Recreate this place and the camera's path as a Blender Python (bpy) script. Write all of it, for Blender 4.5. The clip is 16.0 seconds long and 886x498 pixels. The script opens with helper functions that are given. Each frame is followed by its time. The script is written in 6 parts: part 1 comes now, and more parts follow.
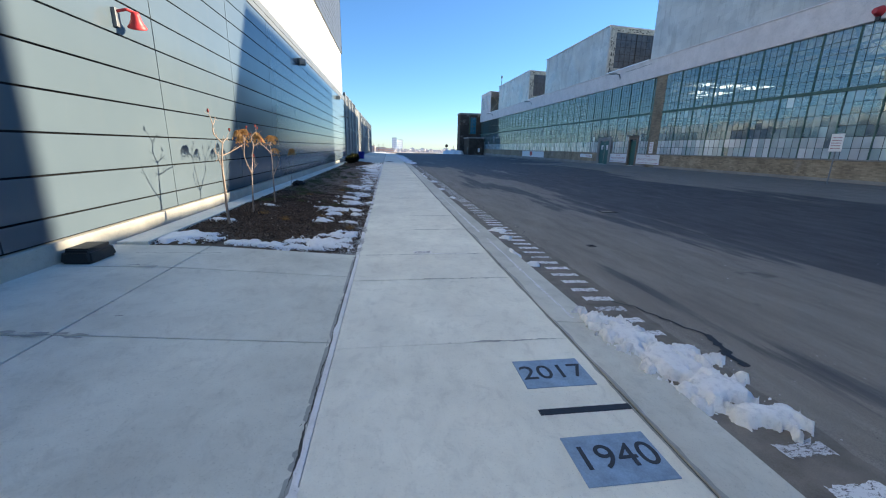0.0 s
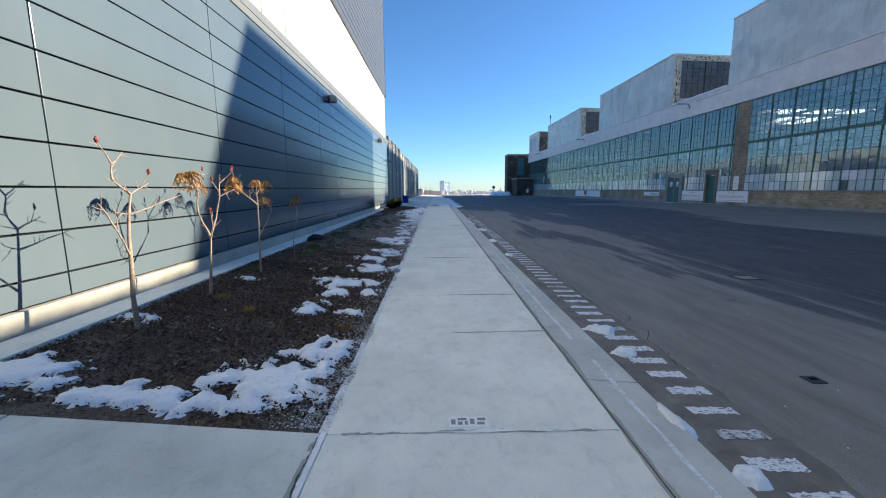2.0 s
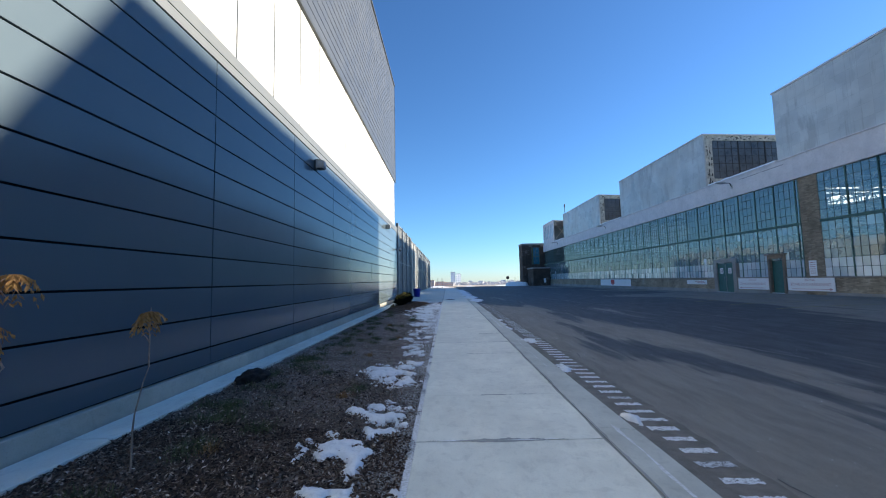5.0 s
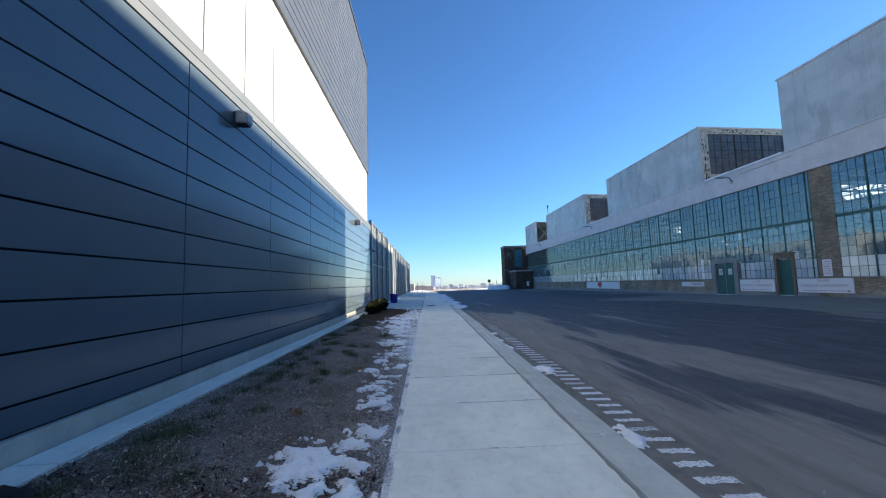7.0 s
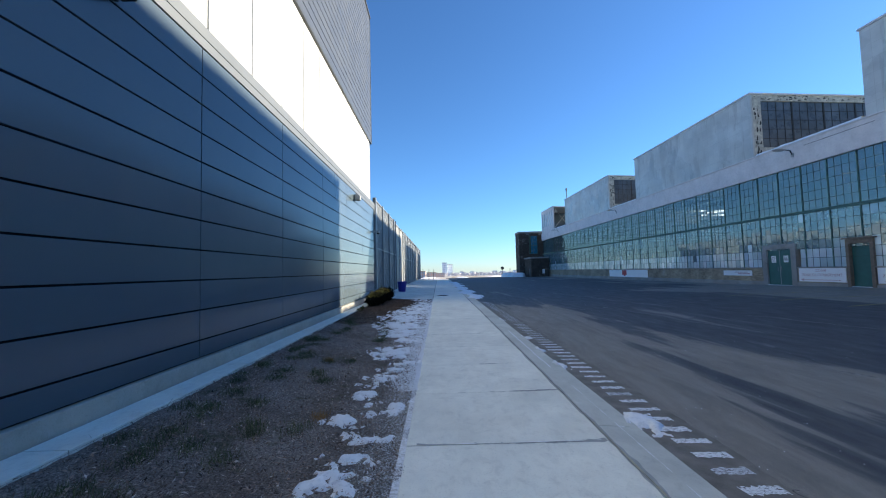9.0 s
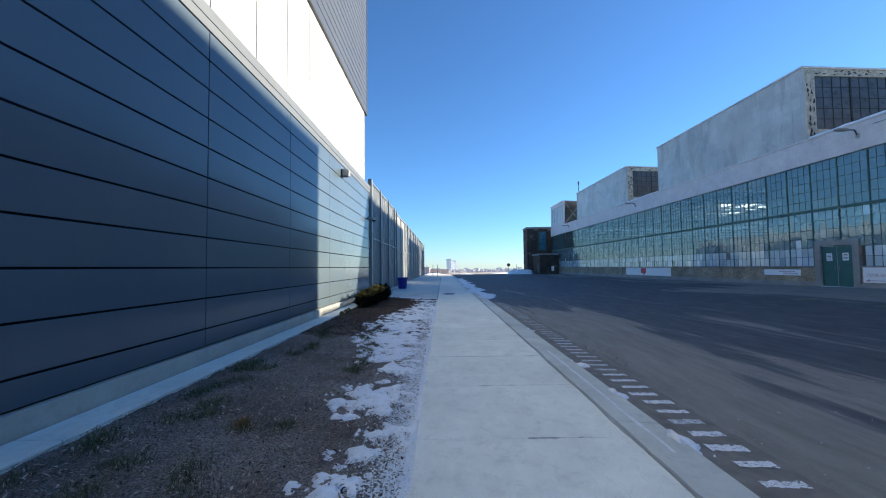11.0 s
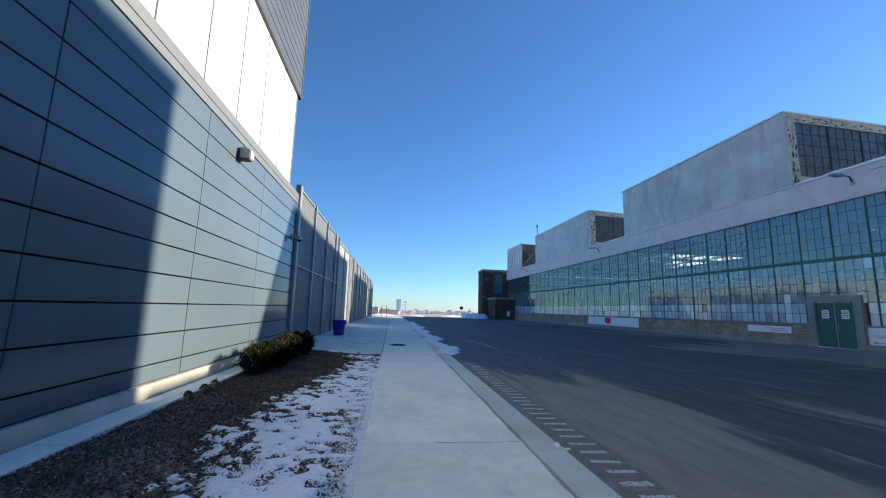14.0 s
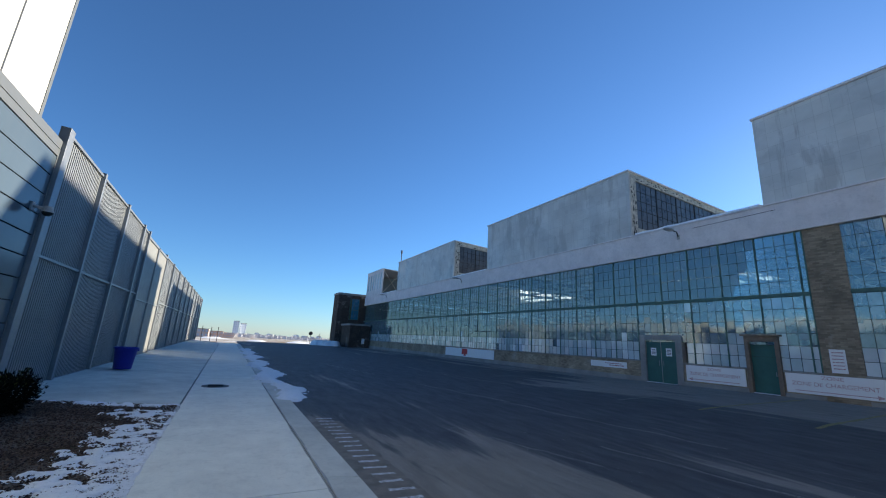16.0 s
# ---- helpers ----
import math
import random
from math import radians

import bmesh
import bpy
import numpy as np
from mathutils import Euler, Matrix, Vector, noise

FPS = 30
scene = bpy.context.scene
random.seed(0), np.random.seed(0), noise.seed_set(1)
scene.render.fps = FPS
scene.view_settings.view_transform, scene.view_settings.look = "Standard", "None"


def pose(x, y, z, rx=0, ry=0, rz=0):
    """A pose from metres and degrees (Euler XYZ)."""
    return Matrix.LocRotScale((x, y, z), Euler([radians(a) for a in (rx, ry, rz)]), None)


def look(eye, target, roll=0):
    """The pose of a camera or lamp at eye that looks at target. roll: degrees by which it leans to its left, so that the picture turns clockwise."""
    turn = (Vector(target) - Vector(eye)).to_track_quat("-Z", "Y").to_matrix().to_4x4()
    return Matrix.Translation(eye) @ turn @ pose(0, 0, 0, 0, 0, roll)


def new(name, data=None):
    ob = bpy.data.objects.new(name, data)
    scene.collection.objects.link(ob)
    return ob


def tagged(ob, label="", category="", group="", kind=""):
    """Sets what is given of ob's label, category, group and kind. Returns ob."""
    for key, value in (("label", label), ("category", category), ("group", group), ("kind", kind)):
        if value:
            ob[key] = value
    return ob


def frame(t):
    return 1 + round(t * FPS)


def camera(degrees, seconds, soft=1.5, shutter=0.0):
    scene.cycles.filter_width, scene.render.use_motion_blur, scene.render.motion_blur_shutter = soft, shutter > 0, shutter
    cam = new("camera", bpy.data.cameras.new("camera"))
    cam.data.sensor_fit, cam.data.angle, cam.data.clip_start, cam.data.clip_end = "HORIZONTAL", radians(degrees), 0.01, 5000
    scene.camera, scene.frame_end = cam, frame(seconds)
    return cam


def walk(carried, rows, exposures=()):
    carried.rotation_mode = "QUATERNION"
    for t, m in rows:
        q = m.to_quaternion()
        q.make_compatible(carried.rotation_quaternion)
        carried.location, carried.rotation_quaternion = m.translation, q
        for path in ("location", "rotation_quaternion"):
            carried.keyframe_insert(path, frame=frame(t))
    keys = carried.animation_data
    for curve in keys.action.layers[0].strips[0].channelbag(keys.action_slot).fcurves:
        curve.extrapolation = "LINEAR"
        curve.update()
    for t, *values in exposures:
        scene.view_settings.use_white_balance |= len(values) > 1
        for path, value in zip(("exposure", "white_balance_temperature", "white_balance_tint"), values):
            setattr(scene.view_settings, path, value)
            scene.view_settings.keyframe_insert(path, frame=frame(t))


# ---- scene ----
cam = camera(96.9, 16.0, soft=1.1)
METRES, EYE, TILT, LEAN, TURN = 25.0, 1.5, 0.26, 0.0, -8.0
ROWS = [
    (0.0, 0.0, 0.0, 0.0, 0.3, -14.78, -1.15),
    (0.5, -0.0028, 0.0316, -0.0007, 3.25, -21.87, 0.6),
    (1.0, -0.0025, 0.0616, -0.0009, 2.65, -22.23, 1.83),
    (1.5, -0.0049, 0.0953, -0.0003, 5.68, -15.91, 0.24),
    (2.0, -0.0066, 0.1273, 0.0002, 6.98, -8.93, 0.4),
    (2.5, -0.0127, 0.1585, 0.001, 7.98, -3.74, 0.72),
    (3.0, -0.0186, 0.189, 0.0012, 7.9, -2.11, 1.23),
    (3.5, -0.0264, 0.2169, 0.0014, 8.61, -0.97, 1.1),
    (4.0, -0.0342, 0.2478, 0.0015, 9.66, 1.22, 1.05),
    (6.5, -0.0609, 0.4024, 0.0029, 5.92, 5.41, 1.87),
    (7.0, -0.0642, 0.4349, 0.0021, 5.7, 4.78, 1.79),
    (7.5, -0.0679, 0.4669, 0.0014, 5.75, 4.37, 1.83),
    (8.0, -0.073, 0.4956, 0.002, 6.07, 3.9, 1.77),
    (8.5, -0.0767, 0.5275, 0.002, 6.65, 3.41, 1.71),
    (9.0, -0.0824, 0.5604, 0.002, 7.34, 2.92, 1.43),
    (11.5, -0.1098, 0.717, -0.0025, 8.0, 2.22, 0.69),
    (12.0, -0.1162, 0.7472, -0.0021, 8.08, 1.99, 0.6),
    (12.5, -0.1203, 0.7784, -0.0022, 8.03, 2.2, 0.56),
    (13.0, -0.1243, 0.8076, -0.0018, 7.54, 3.02, 0.31),
    (13.5, -0.1269, 0.8412, -0.0021, 5.67, 4.66, -0.31),
    (14.0, -0.1292, 0.8745, -0.0002, 0.70, 8.42, -1.46),
    (14.5, -0.1272, 0.9075, 0.0012, -6.18, 12.54, -2.63),
    (15.0, -0.1281, 0.9365, 0.0031, -11.97, 15.34, -3.28),
    (15.5, -0.1285, 0.9660, 0.0038, -15.98, 16.42, -2.98),
    (16.0, -0.1322, 0.9982, 0.0027, -20.30, 13.12, -3.30),
]
walk(cam, [(t, pose(0, 0, EYE, TILT, LEAN, TURN) @ pose(METRES * x, METRES * y, METRES * z, 90 + pitch, roll, yaw)) for t, x, y, z, yaw, pitch, roll in ROWS],
     exposures=[(0.0, 1.8, 7100, 6), (1.0, 1.88, 7200, 6), (2.0, 1.65, 7000, 6), (2.5, 1.58, 6900, 6), (4.0, 1.58, 6750, 6), (9.0, 1.65, 6650, 6), (13.0, 1.6, 6650, 6),
                (14.5, 1.4, 6650, 6), (16.0, 1.27, 6650, 6)])

# ==== light and place ====
SKY, SUN = 0.080, 4.5
# world, sun and exposure -------------------------------------------------
SUN_DIR = Vector((1.0, 0.2226, 0.3415)).normalized()
world = bpy.data.worlds.new("sky")
scene.world = world
world.use_nodes = True
wn = world.node_tree.nodes
sky = wn.new("ShaderNodeTexSky")
sky.sky_type = "NISHITA"
sky.sun_disc = False
sky.sun_elevation = math.asin(SUN_DIR.z)
sky.sun_rotation = radians(77.5)
sky.altitude, sky.air_density, sky.dust_density, sky.ozone_density = 100.0, 0.95, 0.1, 8.0
wn["Background"].inputs["Strength"].default_value = SKY
world.node_tree.links.new(sky.outputs[0], wn["Background"].inputs["Color"])
sun_data = bpy.data.lights.new("sun", "SUN")
sun_data.energy, sun_data.angle, sun_data.color = SUN, radians(0.55), (1.0, 0.90, 0.76)
sun = new("sun", sun_data)
sun.matrix_world = look(SUN_DIR * 200, (0, 0, 0))


# materials ----------------------------------------------------------------
class Mat:
    """A small builder of node materials in world metres."""

    def __init__(self, name, rough=0.6, metal=0.0, spec=0.5):
        self.m = bpy.data.materials.new(name)
        self.m.use_nodes = True
        self.n, self.l = self.m.node_tree.nodes, self.m.node_tree.links
        self.b = self.n["Principled BSDF"]
        self.b.inputs["Roughness"].default_value = rough
        self.b.inputs["Metallic"].default_value = metal
        self.b.inputs["Specular IOR Level"].default_value = spec
        self.pos = self.n.new("ShaderNodeNewGeometry").outputs["Position"]

    def put(self, out, socket):
        self.l.new(out, self.b.inputs[socket] if isinstance(socket, str) else socket)

    def scaled(self, sx, sy, sz):
        v = self.n.new("ShaderNodeVectorMath")
        v.operation = "MULTIPLY"
        self.l.new(self.pos, v.inputs[0])
        v.inputs[1].default_value = (sx, sy, sz)
        return v.outputs[0]

    def noise(self, scale, detail=4.0, rough=0.55, dist=0.0, vec=None):
        t = self.n.new("ShaderNodeTexNoise")
        self.l.new(vec or self.pos, t.inputs["Vector"])
        t.inputs["Scale"].default_value, t.inputs["Detail"].default_value = scale, detail
        t.inputs["Roughness"].default_value, t.inputs["Distortion"].default_value = rough, dist
        return t.outputs["Fac"]

    def ramp(self, fac, stops):
        r = self.n.new("ShaderNodeValToRGB")
        self.l.new(fac, r.inputs[0])
        e = r.color_ramp.elements
        while len(e) < len(stops):
            e.new(0.5)
        for el, (p, c) in zip(e, stops):
            el.position = p
            el.color = (c, c, c, 1) if isinstance(c, (int, float)) else (*c, 1)
        return r.outputs["Color"]

    def mix(self, fac, a, b, mode="MIX"):
        x = self.n.new("ShaderNodeMix")
        x.data_type, x.blend_type = "RGBA", mode
        for v, s in ((fac, x.inputs[0]), (a, x.inputs[6]), (b, x.inputs[7])):
            if isinstance(v, (int, float)):
                s.default_value = v
            elif isinstance(v, tuple):
                s.default_value = (*v, 1)
            else:
                self.l.new(v, s)
        return x.outputs[2]

    def math(self, op, a, b=0.0, c=None):
        x = self.n.new("ShaderNodeMath")
        x.operation = op
        for i, v in enumerate((a, b) if c is None else (a, b, c)):
            if isinstance(v, (int, float)):
                x.inputs[i].default_value = v
            else:
                self.l.new(v, x.inputs[i])
        return x.outputs[0]

    def axis(self, i):
        s = self.n.new("ShaderNodeSeparateXYZ")
        self.l.new(self.pos, s.inputs[0])
        return s.outputs[i]

    def bump(self, height, strength=0.3, dist=0.01):
        b = self.n.new("ShaderNodeBump")
        b.inputs["Strength"].default_value, b.inputs["Distance"].default_value = strength, dist
        self.l.new(height, b.inputs["Height"])
        self.put(b.outputs[0], "Normal")

    def per_object(self):
        return self.n.new("ShaderNodeObjectInfo").outputs["Random"]

    def per_island(self):
        return self.n.new("ShaderNodeNewGeometry").outputs["Random Per Island"]


def simple(name, c, rough=0.6, metal=0.0, scale=12.0, vary=0.25, bump=0.15, fine=90.0, spec=0.5, obj=0.0):
    """Plain paint, stone or metal: a coarse and a fine noise over one colour."""
    m = Mat(name, rough, metal, spec)
    lo, hi = tuple(v * (1 - vary) for v in c), tuple(min(1, v * (1 + vary)) for v in c)
    col = m.ramp(m.noise(scale, 5), [(0.3, lo), (0.7, hi)])
    col = m.mix(0.35, col, m.ramp(m.noise(fine, 3), [(0.3, lo), (0.7, hi)]))
    if obj:
        col = m.mix(m.math("MULTIPLY", m.per_object(), obj), col, tuple(v * 0.55 for v in c))
    m.put(col, "Base Color")
    m.put(m.math("MULTIPLY_ADD", m.noise(scale * 2.3, 4), 0.3, rough - 0.15), "Roughness")
    if bump:
        m.bump(m.noise(fine, 4), bump, 0.004)
    return m.m


def concrete(name, c, stain=0.25, obj=0.12):
    m = Mat(name, 0.85, 0, 0.3)
    big = m.ramp(m.noise(0.9, 6, 0.6), [(0.3, tuple(v * (1 - stain) for v in c)), (0.62, c)])
    streak = m.ramp(m.noise(2.2, 5, 0.65, 0.3, m.scaled(1.3, 0.8, 1)), [(0.35, 0.92), (0.6, 1.0)])
    col = m.mix(1.0, big, streak, "MULTIPLY")
    speck = m.ramp(m.noise(75, 3, 0.75), [(0.30, 0.62), (0.42, 1.0)])
    col = m.mix(0.6, col, speck, "MULTIPLY")
    scuff = m.ramp(m.noise(7.0, 7, 0.75, 0.6, m.scaled(1.15, 0.9, 1)), [(0.34, 0.84), (0.5, 1.0)])
    col = m.mix(0.8, col, scuff, "MULTIPLY")
    damp = m.ramp(m.noise(1.6, 6, 0.62, 0.5), [(0.27, 0.45), (0.31, 0.0)])
    col = m.mix(damp, col, tuple(v * 0.62 for v in c))
    salt = m.ramp(m.noise(3.1, 7, 0.7), [(0.62, 0.0), (0.72, 0.35)])
    col = m.mix(salt, col, (0.72, 0.73, 0.74))
    col = m.mix(m.math("MULTIPLY", m.per_object(), obj), col, tuple(v * 0.55 for v in c))
    m.put(col, "Base Color")
    m.bump(m.noise(70, 5, 0.65), 0.35, 0.004)
    return m.m


def asphalt():
    m = Mat("asphalt", 0.8, 0, 0.5)
    patch = m.noise(1.0, 7, 0.58, 0.45, m.scaled(0.5, 0.085, 1))
    streak = m.noise(1.0, 6, 0.65, 0.25, m.scaled(1.7, 0.13, 1))
    patch = m.math("ADD", m.math("MULTIPLY", patch, 0.85), m.math("MULTIPLY_ADD", streak, 0.42, -0.135))
    drift = m.math("MULTIPLY_ADD", m.axis(0), 0.042, -0.232)
    beyond = m.math("MINIMUM", m.math("MAXIMUM", m.math("MULTIPLY_ADD", m.axis(1), 0.03, -0.88), 0.0), 0.24)
    drift = m.math("MINIMUM", m.math("ADD", drift, beyond), 0.19)
    far = m.math("MAXIMUM", m.math("MULTIPLY_ADD", m.axis(0), 0.068, -0.82), 0.0)
    far = m.math("MULTIPLY", far, m.math("MINIMUM", m.math("MAXIMUM", m.math("MULTIPLY_ADD", m.axis(1), -0.11, 5.3), 0.3), 1.0))
    f = m.math("SUBTRACT", m.math("ADD", patch, drift), far)
    wet = m.ramp(f, [(0.50, 0.0), (0.53, 0.75), (0.57, 1.0)])
    dry = m.ramp(m.noise(2.0, 6, 0.7, 0.4, m.scaled(1.6, 0.35, 1)), [(0.3, (0.185, 0.168, 0.147)), (0.7, (0.30, 0.275, 0.24))])
    dark = m.ramp(m.noise(3.0, 6, 0.7, 0.2, m.scaled(1.2, 0.3, 1)), [(0.35, (0.045, 0.046, 0.05)), (0.75, (0.115, 0.116, 0.12))])
    col = m.mix(wet, dry, dark)
    track = m.ramp(m.noise(1.0, 6, 0.75, 0.8, m.scaled(2.4, 0.28, 1)), [(0.61, 0.0), (0.68, 0.55)])
    col = m.mix(track, col, (0.24, 0.235, 0.225))
    drips = m.ramp(m.noise(1.4, 3, 0.5, 0.1), [(0.70, 0.0), (0.74, 0.45)])
    col = m.mix(drips, col, (0.022, 0.022, 0.024))
    col = m.mix(0.75, col, m.ramp(m.noise(160, 2, 0.8), [(0.3, 0.45), (0.68, 1.35)]), "MULTIPLY")
    m.put(col, "Base Color")
    m.put(m.math("MULTIPLY_ADD", wet, -0.08, 0.82), "Roughness")
    m.bump(m.noise(190, 3, 0.8), 0.5, 0.006)
    return m.m


def mulch():
    m = Mat("mulch", 0.95, 0, 0.15)
    base = m.ramp(m.noise(38, 6, 0.75, 0.5), [(0.32, (0.014, 0.009, 0.007)), (0.5, (0.075, 0.05, 0.037)), (0.75, (0.34, 0.26, 0.20))])
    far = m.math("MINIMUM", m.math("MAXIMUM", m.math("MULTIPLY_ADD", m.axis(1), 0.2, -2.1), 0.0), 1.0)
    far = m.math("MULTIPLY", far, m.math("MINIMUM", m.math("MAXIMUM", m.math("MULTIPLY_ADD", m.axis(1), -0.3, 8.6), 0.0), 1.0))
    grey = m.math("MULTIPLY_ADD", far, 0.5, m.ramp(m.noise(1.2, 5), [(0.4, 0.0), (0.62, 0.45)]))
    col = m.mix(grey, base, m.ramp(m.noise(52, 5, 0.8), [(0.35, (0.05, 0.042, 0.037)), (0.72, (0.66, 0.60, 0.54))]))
    grass = m.ramp(m.noise(2.6, 4, 0.6), [(0.6, 0.0), (0.7, 0.6)])
    col = m.mix(grass, col, m.ramp(m.noise(60, 4), [(0.3, (0.03, 0.035, 0.012)), (0.7, (0.10, 0.11, 0.04))]))
    m.put(col, "Base Color")
    m.bump(m.noise(45, 5, 0.75), 1.0, 0.03)
    return m.m


def snow_mat():
    m = Mat("snow", 0.75, 0, 0.4)
    m.put(m.ramp(m.noise(22, 5, 0.7), [(0.22, (0.62, 0.64, 0.67)), (0.5, (0.88, 0.89, 0.90))]), "Base Color")
    m.bump(m.noise(35, 5, 0.7), 0.5, 0.02)
    return m.m


def panel_mat():
    m = Mat("panel_paint", 0.2, 0, 0.45)
    base = m.mix(m.ramp(m.noise(0.35, 4), [(0.35, 0.0), (0.7, 1.0)]), (0.084, 0.113, 0.135), (0.101, 0.131, 0.152))
    dust = m.ramp(m.noise(1.0, 5, 0.6, 0.2, m.scaled(1, 2.5, 0.5)), [(0.55, 0.0), (0.8, 0.12)])
    col = m.mix(dust, base, (0.15, 0.15, 0.145))
    col = m.mix(m.math("MULTIPLY", m.per_object(), 0.12), col, (0.08, 0.103, 0.12))
    m.put(col, "Base Color")
    m.put(m.math("MULTIPLY_ADD", m.noise(3.0, 5), 0.12, 0.12), "Roughness")
    m.bump(m.noise(1.6, 2), 0.04, 0.05)
    return m.m


def brick_mat(name, c, mortar=0.75):
    """Small weathered bricks in courses, too far off to be told apart singly."""
    m = Mat(name, 0.9, 0, 0.2)
    comb = m.n.new("ShaderNodeCombineXYZ")
    m.l.new(m.math("ADD", m.axis(1), m.axis(0)), comb.inputs[0])
    m.l.new(m.axis(2), comb.inputs[1])
    t = m.n.new("ShaderNodeTexBrick")
    m.l.new(comb.outputs[0], t.inputs["Vector"])
    for key, v in (("Scale", 1.0), ("Mortar Size", 0.007), ("Brick Width", 0.23), ("Row Height", 0.077), ("Mortar Smooth", 0.3)):
        t.inputs[key].default_value = v
    t.inputs["Color1"].default_value = (*c, 1)
    t.inputs["Color2"].default_value = (*[v * 0.6 for v in c], 1)
    t.inputs["Mortar"].default_value = (*[v * mortar for v in c], 1)
    stain = m.ramp(m.noise(0.9, 6, 0.6), [(0.3, 0.6), (0.7, 1.15)])
    col = m.mix(1.0, t.outputs["Color"], stain, "MULTIPLY")
    pale = m.ramp(m.noise(0.55, 6, 0.7, 0.4), [(0.58, 0.0), (0.66, 0.45)])
    m.put(m.mix(pale, col, (0.42, 0.39, 0.35)), "Base Color")
    m.bump(t.outputs["Fac"], -0.5, 0.01)
    return m.m


def weathered_sheet():
    """Painted-over glazing of the roof monitors: grey, stained, still glossy."""
    m = Mat("weathered_sheet", 0.3, 0, 0.4)
    comb = m.n.new("ShaderNodeCombineXYZ")
    m.l.new(m.axis(1), comb.inputs[0])
    m.l.new(m.axis(2), comb.inputs[1])
    t = m.n.new("ShaderNodeTexBrick")
    m.l.new(comb.outputs[0], t.inputs["Vector"])
    for key, v in (("Scale", 1.0), ("Mortar Size", 0.012), ("Brick Width", 0.62), ("Row Height", 0.75), ("Mortar Smooth", 0.6)):
        t.inputs[key].default_value = v
    t.offset = 0.0
    t.inputs["Color1"].default_value = (0.60, 0.60, 0.565, 1)
    t.inputs["Color2"].default_value = (0.54, 0.545, 0.52, 1)
    t.inputs["Mortar"].default_value = (0.47, 0.47, 0.44, 1)
    base = m.mix(1.0, t.outputs["Color"], m.ramp(m.noise(1.0, 6, 0.6, 0.15, m.scaled(1, 0.3, 0.5)), [(0.36, 0.86), (0.5, 1.0), (0.64, 1.12)]), "MULTIPLY")
    run = m.ramp(m.noise(1.0, 5, 0.6, 0.2, m.scaled(1, 0.75, 0.22)), [(0.56, 0.0), (0.62, 0.42)])
    col = m.mix(run, base, (0.30, 0.29, 0.27))
    drip = m.ramp(m.noise(1.0, 4, 0.7, 0.1, m.scaled(1, 4.5, 0.3)), [(0.58, 0.0), (0.68, 0.5)])
    col = m.mix(drip, col, (0.36, 0.345, 0.31))
    rust = m.ramp(m.noise(1.0, 6, 0.7, 0.2, m.scaled(1, 1.6, 0.5)), [(0.68, 0.0), (0.74, 0.6)])
    col = m.mix(rust, col, (0.15, 0.10, 0.06))
    m.put(col, "Base Color")
    m.put(m.ramp(m.noise(0.4, 5), [(0.40, 0.16), (0.6, 0.6)]), "Roughness")
    m.bump(m.noise(0.8, 3), 0.08, 0.1)
    return m.m


def pane_mat(name, tint, rough, opaque, island=False, film=((0.44, 0.58, 0.62), (0.84, 0.88, 0.89))):
    """Old glazing: a tinted clear sheet with its Fresnel gloss; some panes are dusty or painted."""
    m = Mat(name, 0.5)
    n, l = m.n, m.l
    rnd = m.per_island() if island else m.per_object()
    clear = n.new("ShaderNodeBsdfTransparent")
    clear.inputs[0].default_value = (*tint, 1)
    dull = n.new("ShaderNodeBsdfDiffuse")
    l.new(m.mix(rnd, *film), dull.inputs[0])
    mix1 = n.new("ShaderNodeMixShader")
    dirt = m.ramp(m.noise(1.7, 5), [(0.35, 0.0), (0.75, min(0.18, 0.03 + opaque))])
    l.new(m.math("ADD", m.ramp(m.math("FRACT", m.math("MULTIPLY", rnd, 7.31)), [(0.1, opaque * 0.75), (0.8, opaque), (0.98, min(1.0, opaque * 1.5))]), dirt), mix1.inputs[0])
    l.new(clear.outputs[0], mix1.inputs[1])
    l.new(dull.outputs[0], mix1.inputs[2])
    gloss = n.new("ShaderNodeBsdfGlossy")
    gloss.inputs["Roughness"].default_value = rough
    gloss.inputs[0].default_value = (0.85, 0.97, 0.95, 1)
    fres = n.new("ShaderNodeFresnel")
    fres.inputs[0].default_value = 2.25
    mix2 = n.new("ShaderNodeMixShader")
    l.new(fres.outputs[0], mix2.inputs[0])
    l.new(mix1.outputs[0], mix2.inputs[1])
    l.new(gloss.outputs[0], mix2.inputs[2])
    l.new(mix2.outputs[0], n["Material Output"].inputs[0])
    return m.m


def paint_worn(name, c, under, cut=0.5):
    m = Mat(name, 0.75, 0, 0.3)
    f = m.ramp(m.noise(26, 6, 0.75, 0.3, m.scaled(1, 2.2, 1)), [(cut - 0.06, 0.0), (cut + 0.02, 1.0)])
    m.put(m.mix(f, under, c), "Base Color")
    m.bump(m.noise(150, 3), 0.3, 0.004)
    return m.m


M_WALK = concrete("walk_concrete", (0.91, 0.905, 0.81), 0.14)
M_APRON = concrete("apron_concrete", (0.77, 0.78, 0.705), 0.26)
M_KERB = concrete("kerb_concrete", (0.70, 0.70, 0.63), 0.25)
M_STEM = concrete("foundation_concrete", (0.56, 0.52, 0.44), 0.3)
M_JOINT = simple("joint_filler", (0.055, 0.055, 0.052), 0.95, scale=6, vary=0.5)
M_ROAD = asphalt()
M_MULCH = mulch()
M_SNOW = snow_mat()
M_PANEL = panel_mat()
M_BACKING = simple("dark_backing", (0.006, 0.0065, 0.008), 0.8, spec=0.1)
M_TRIM = simple("grey_trim", (0.14, 0.15, 0.155), 0.4, scale=2, vary=0.08, bump=0.05)
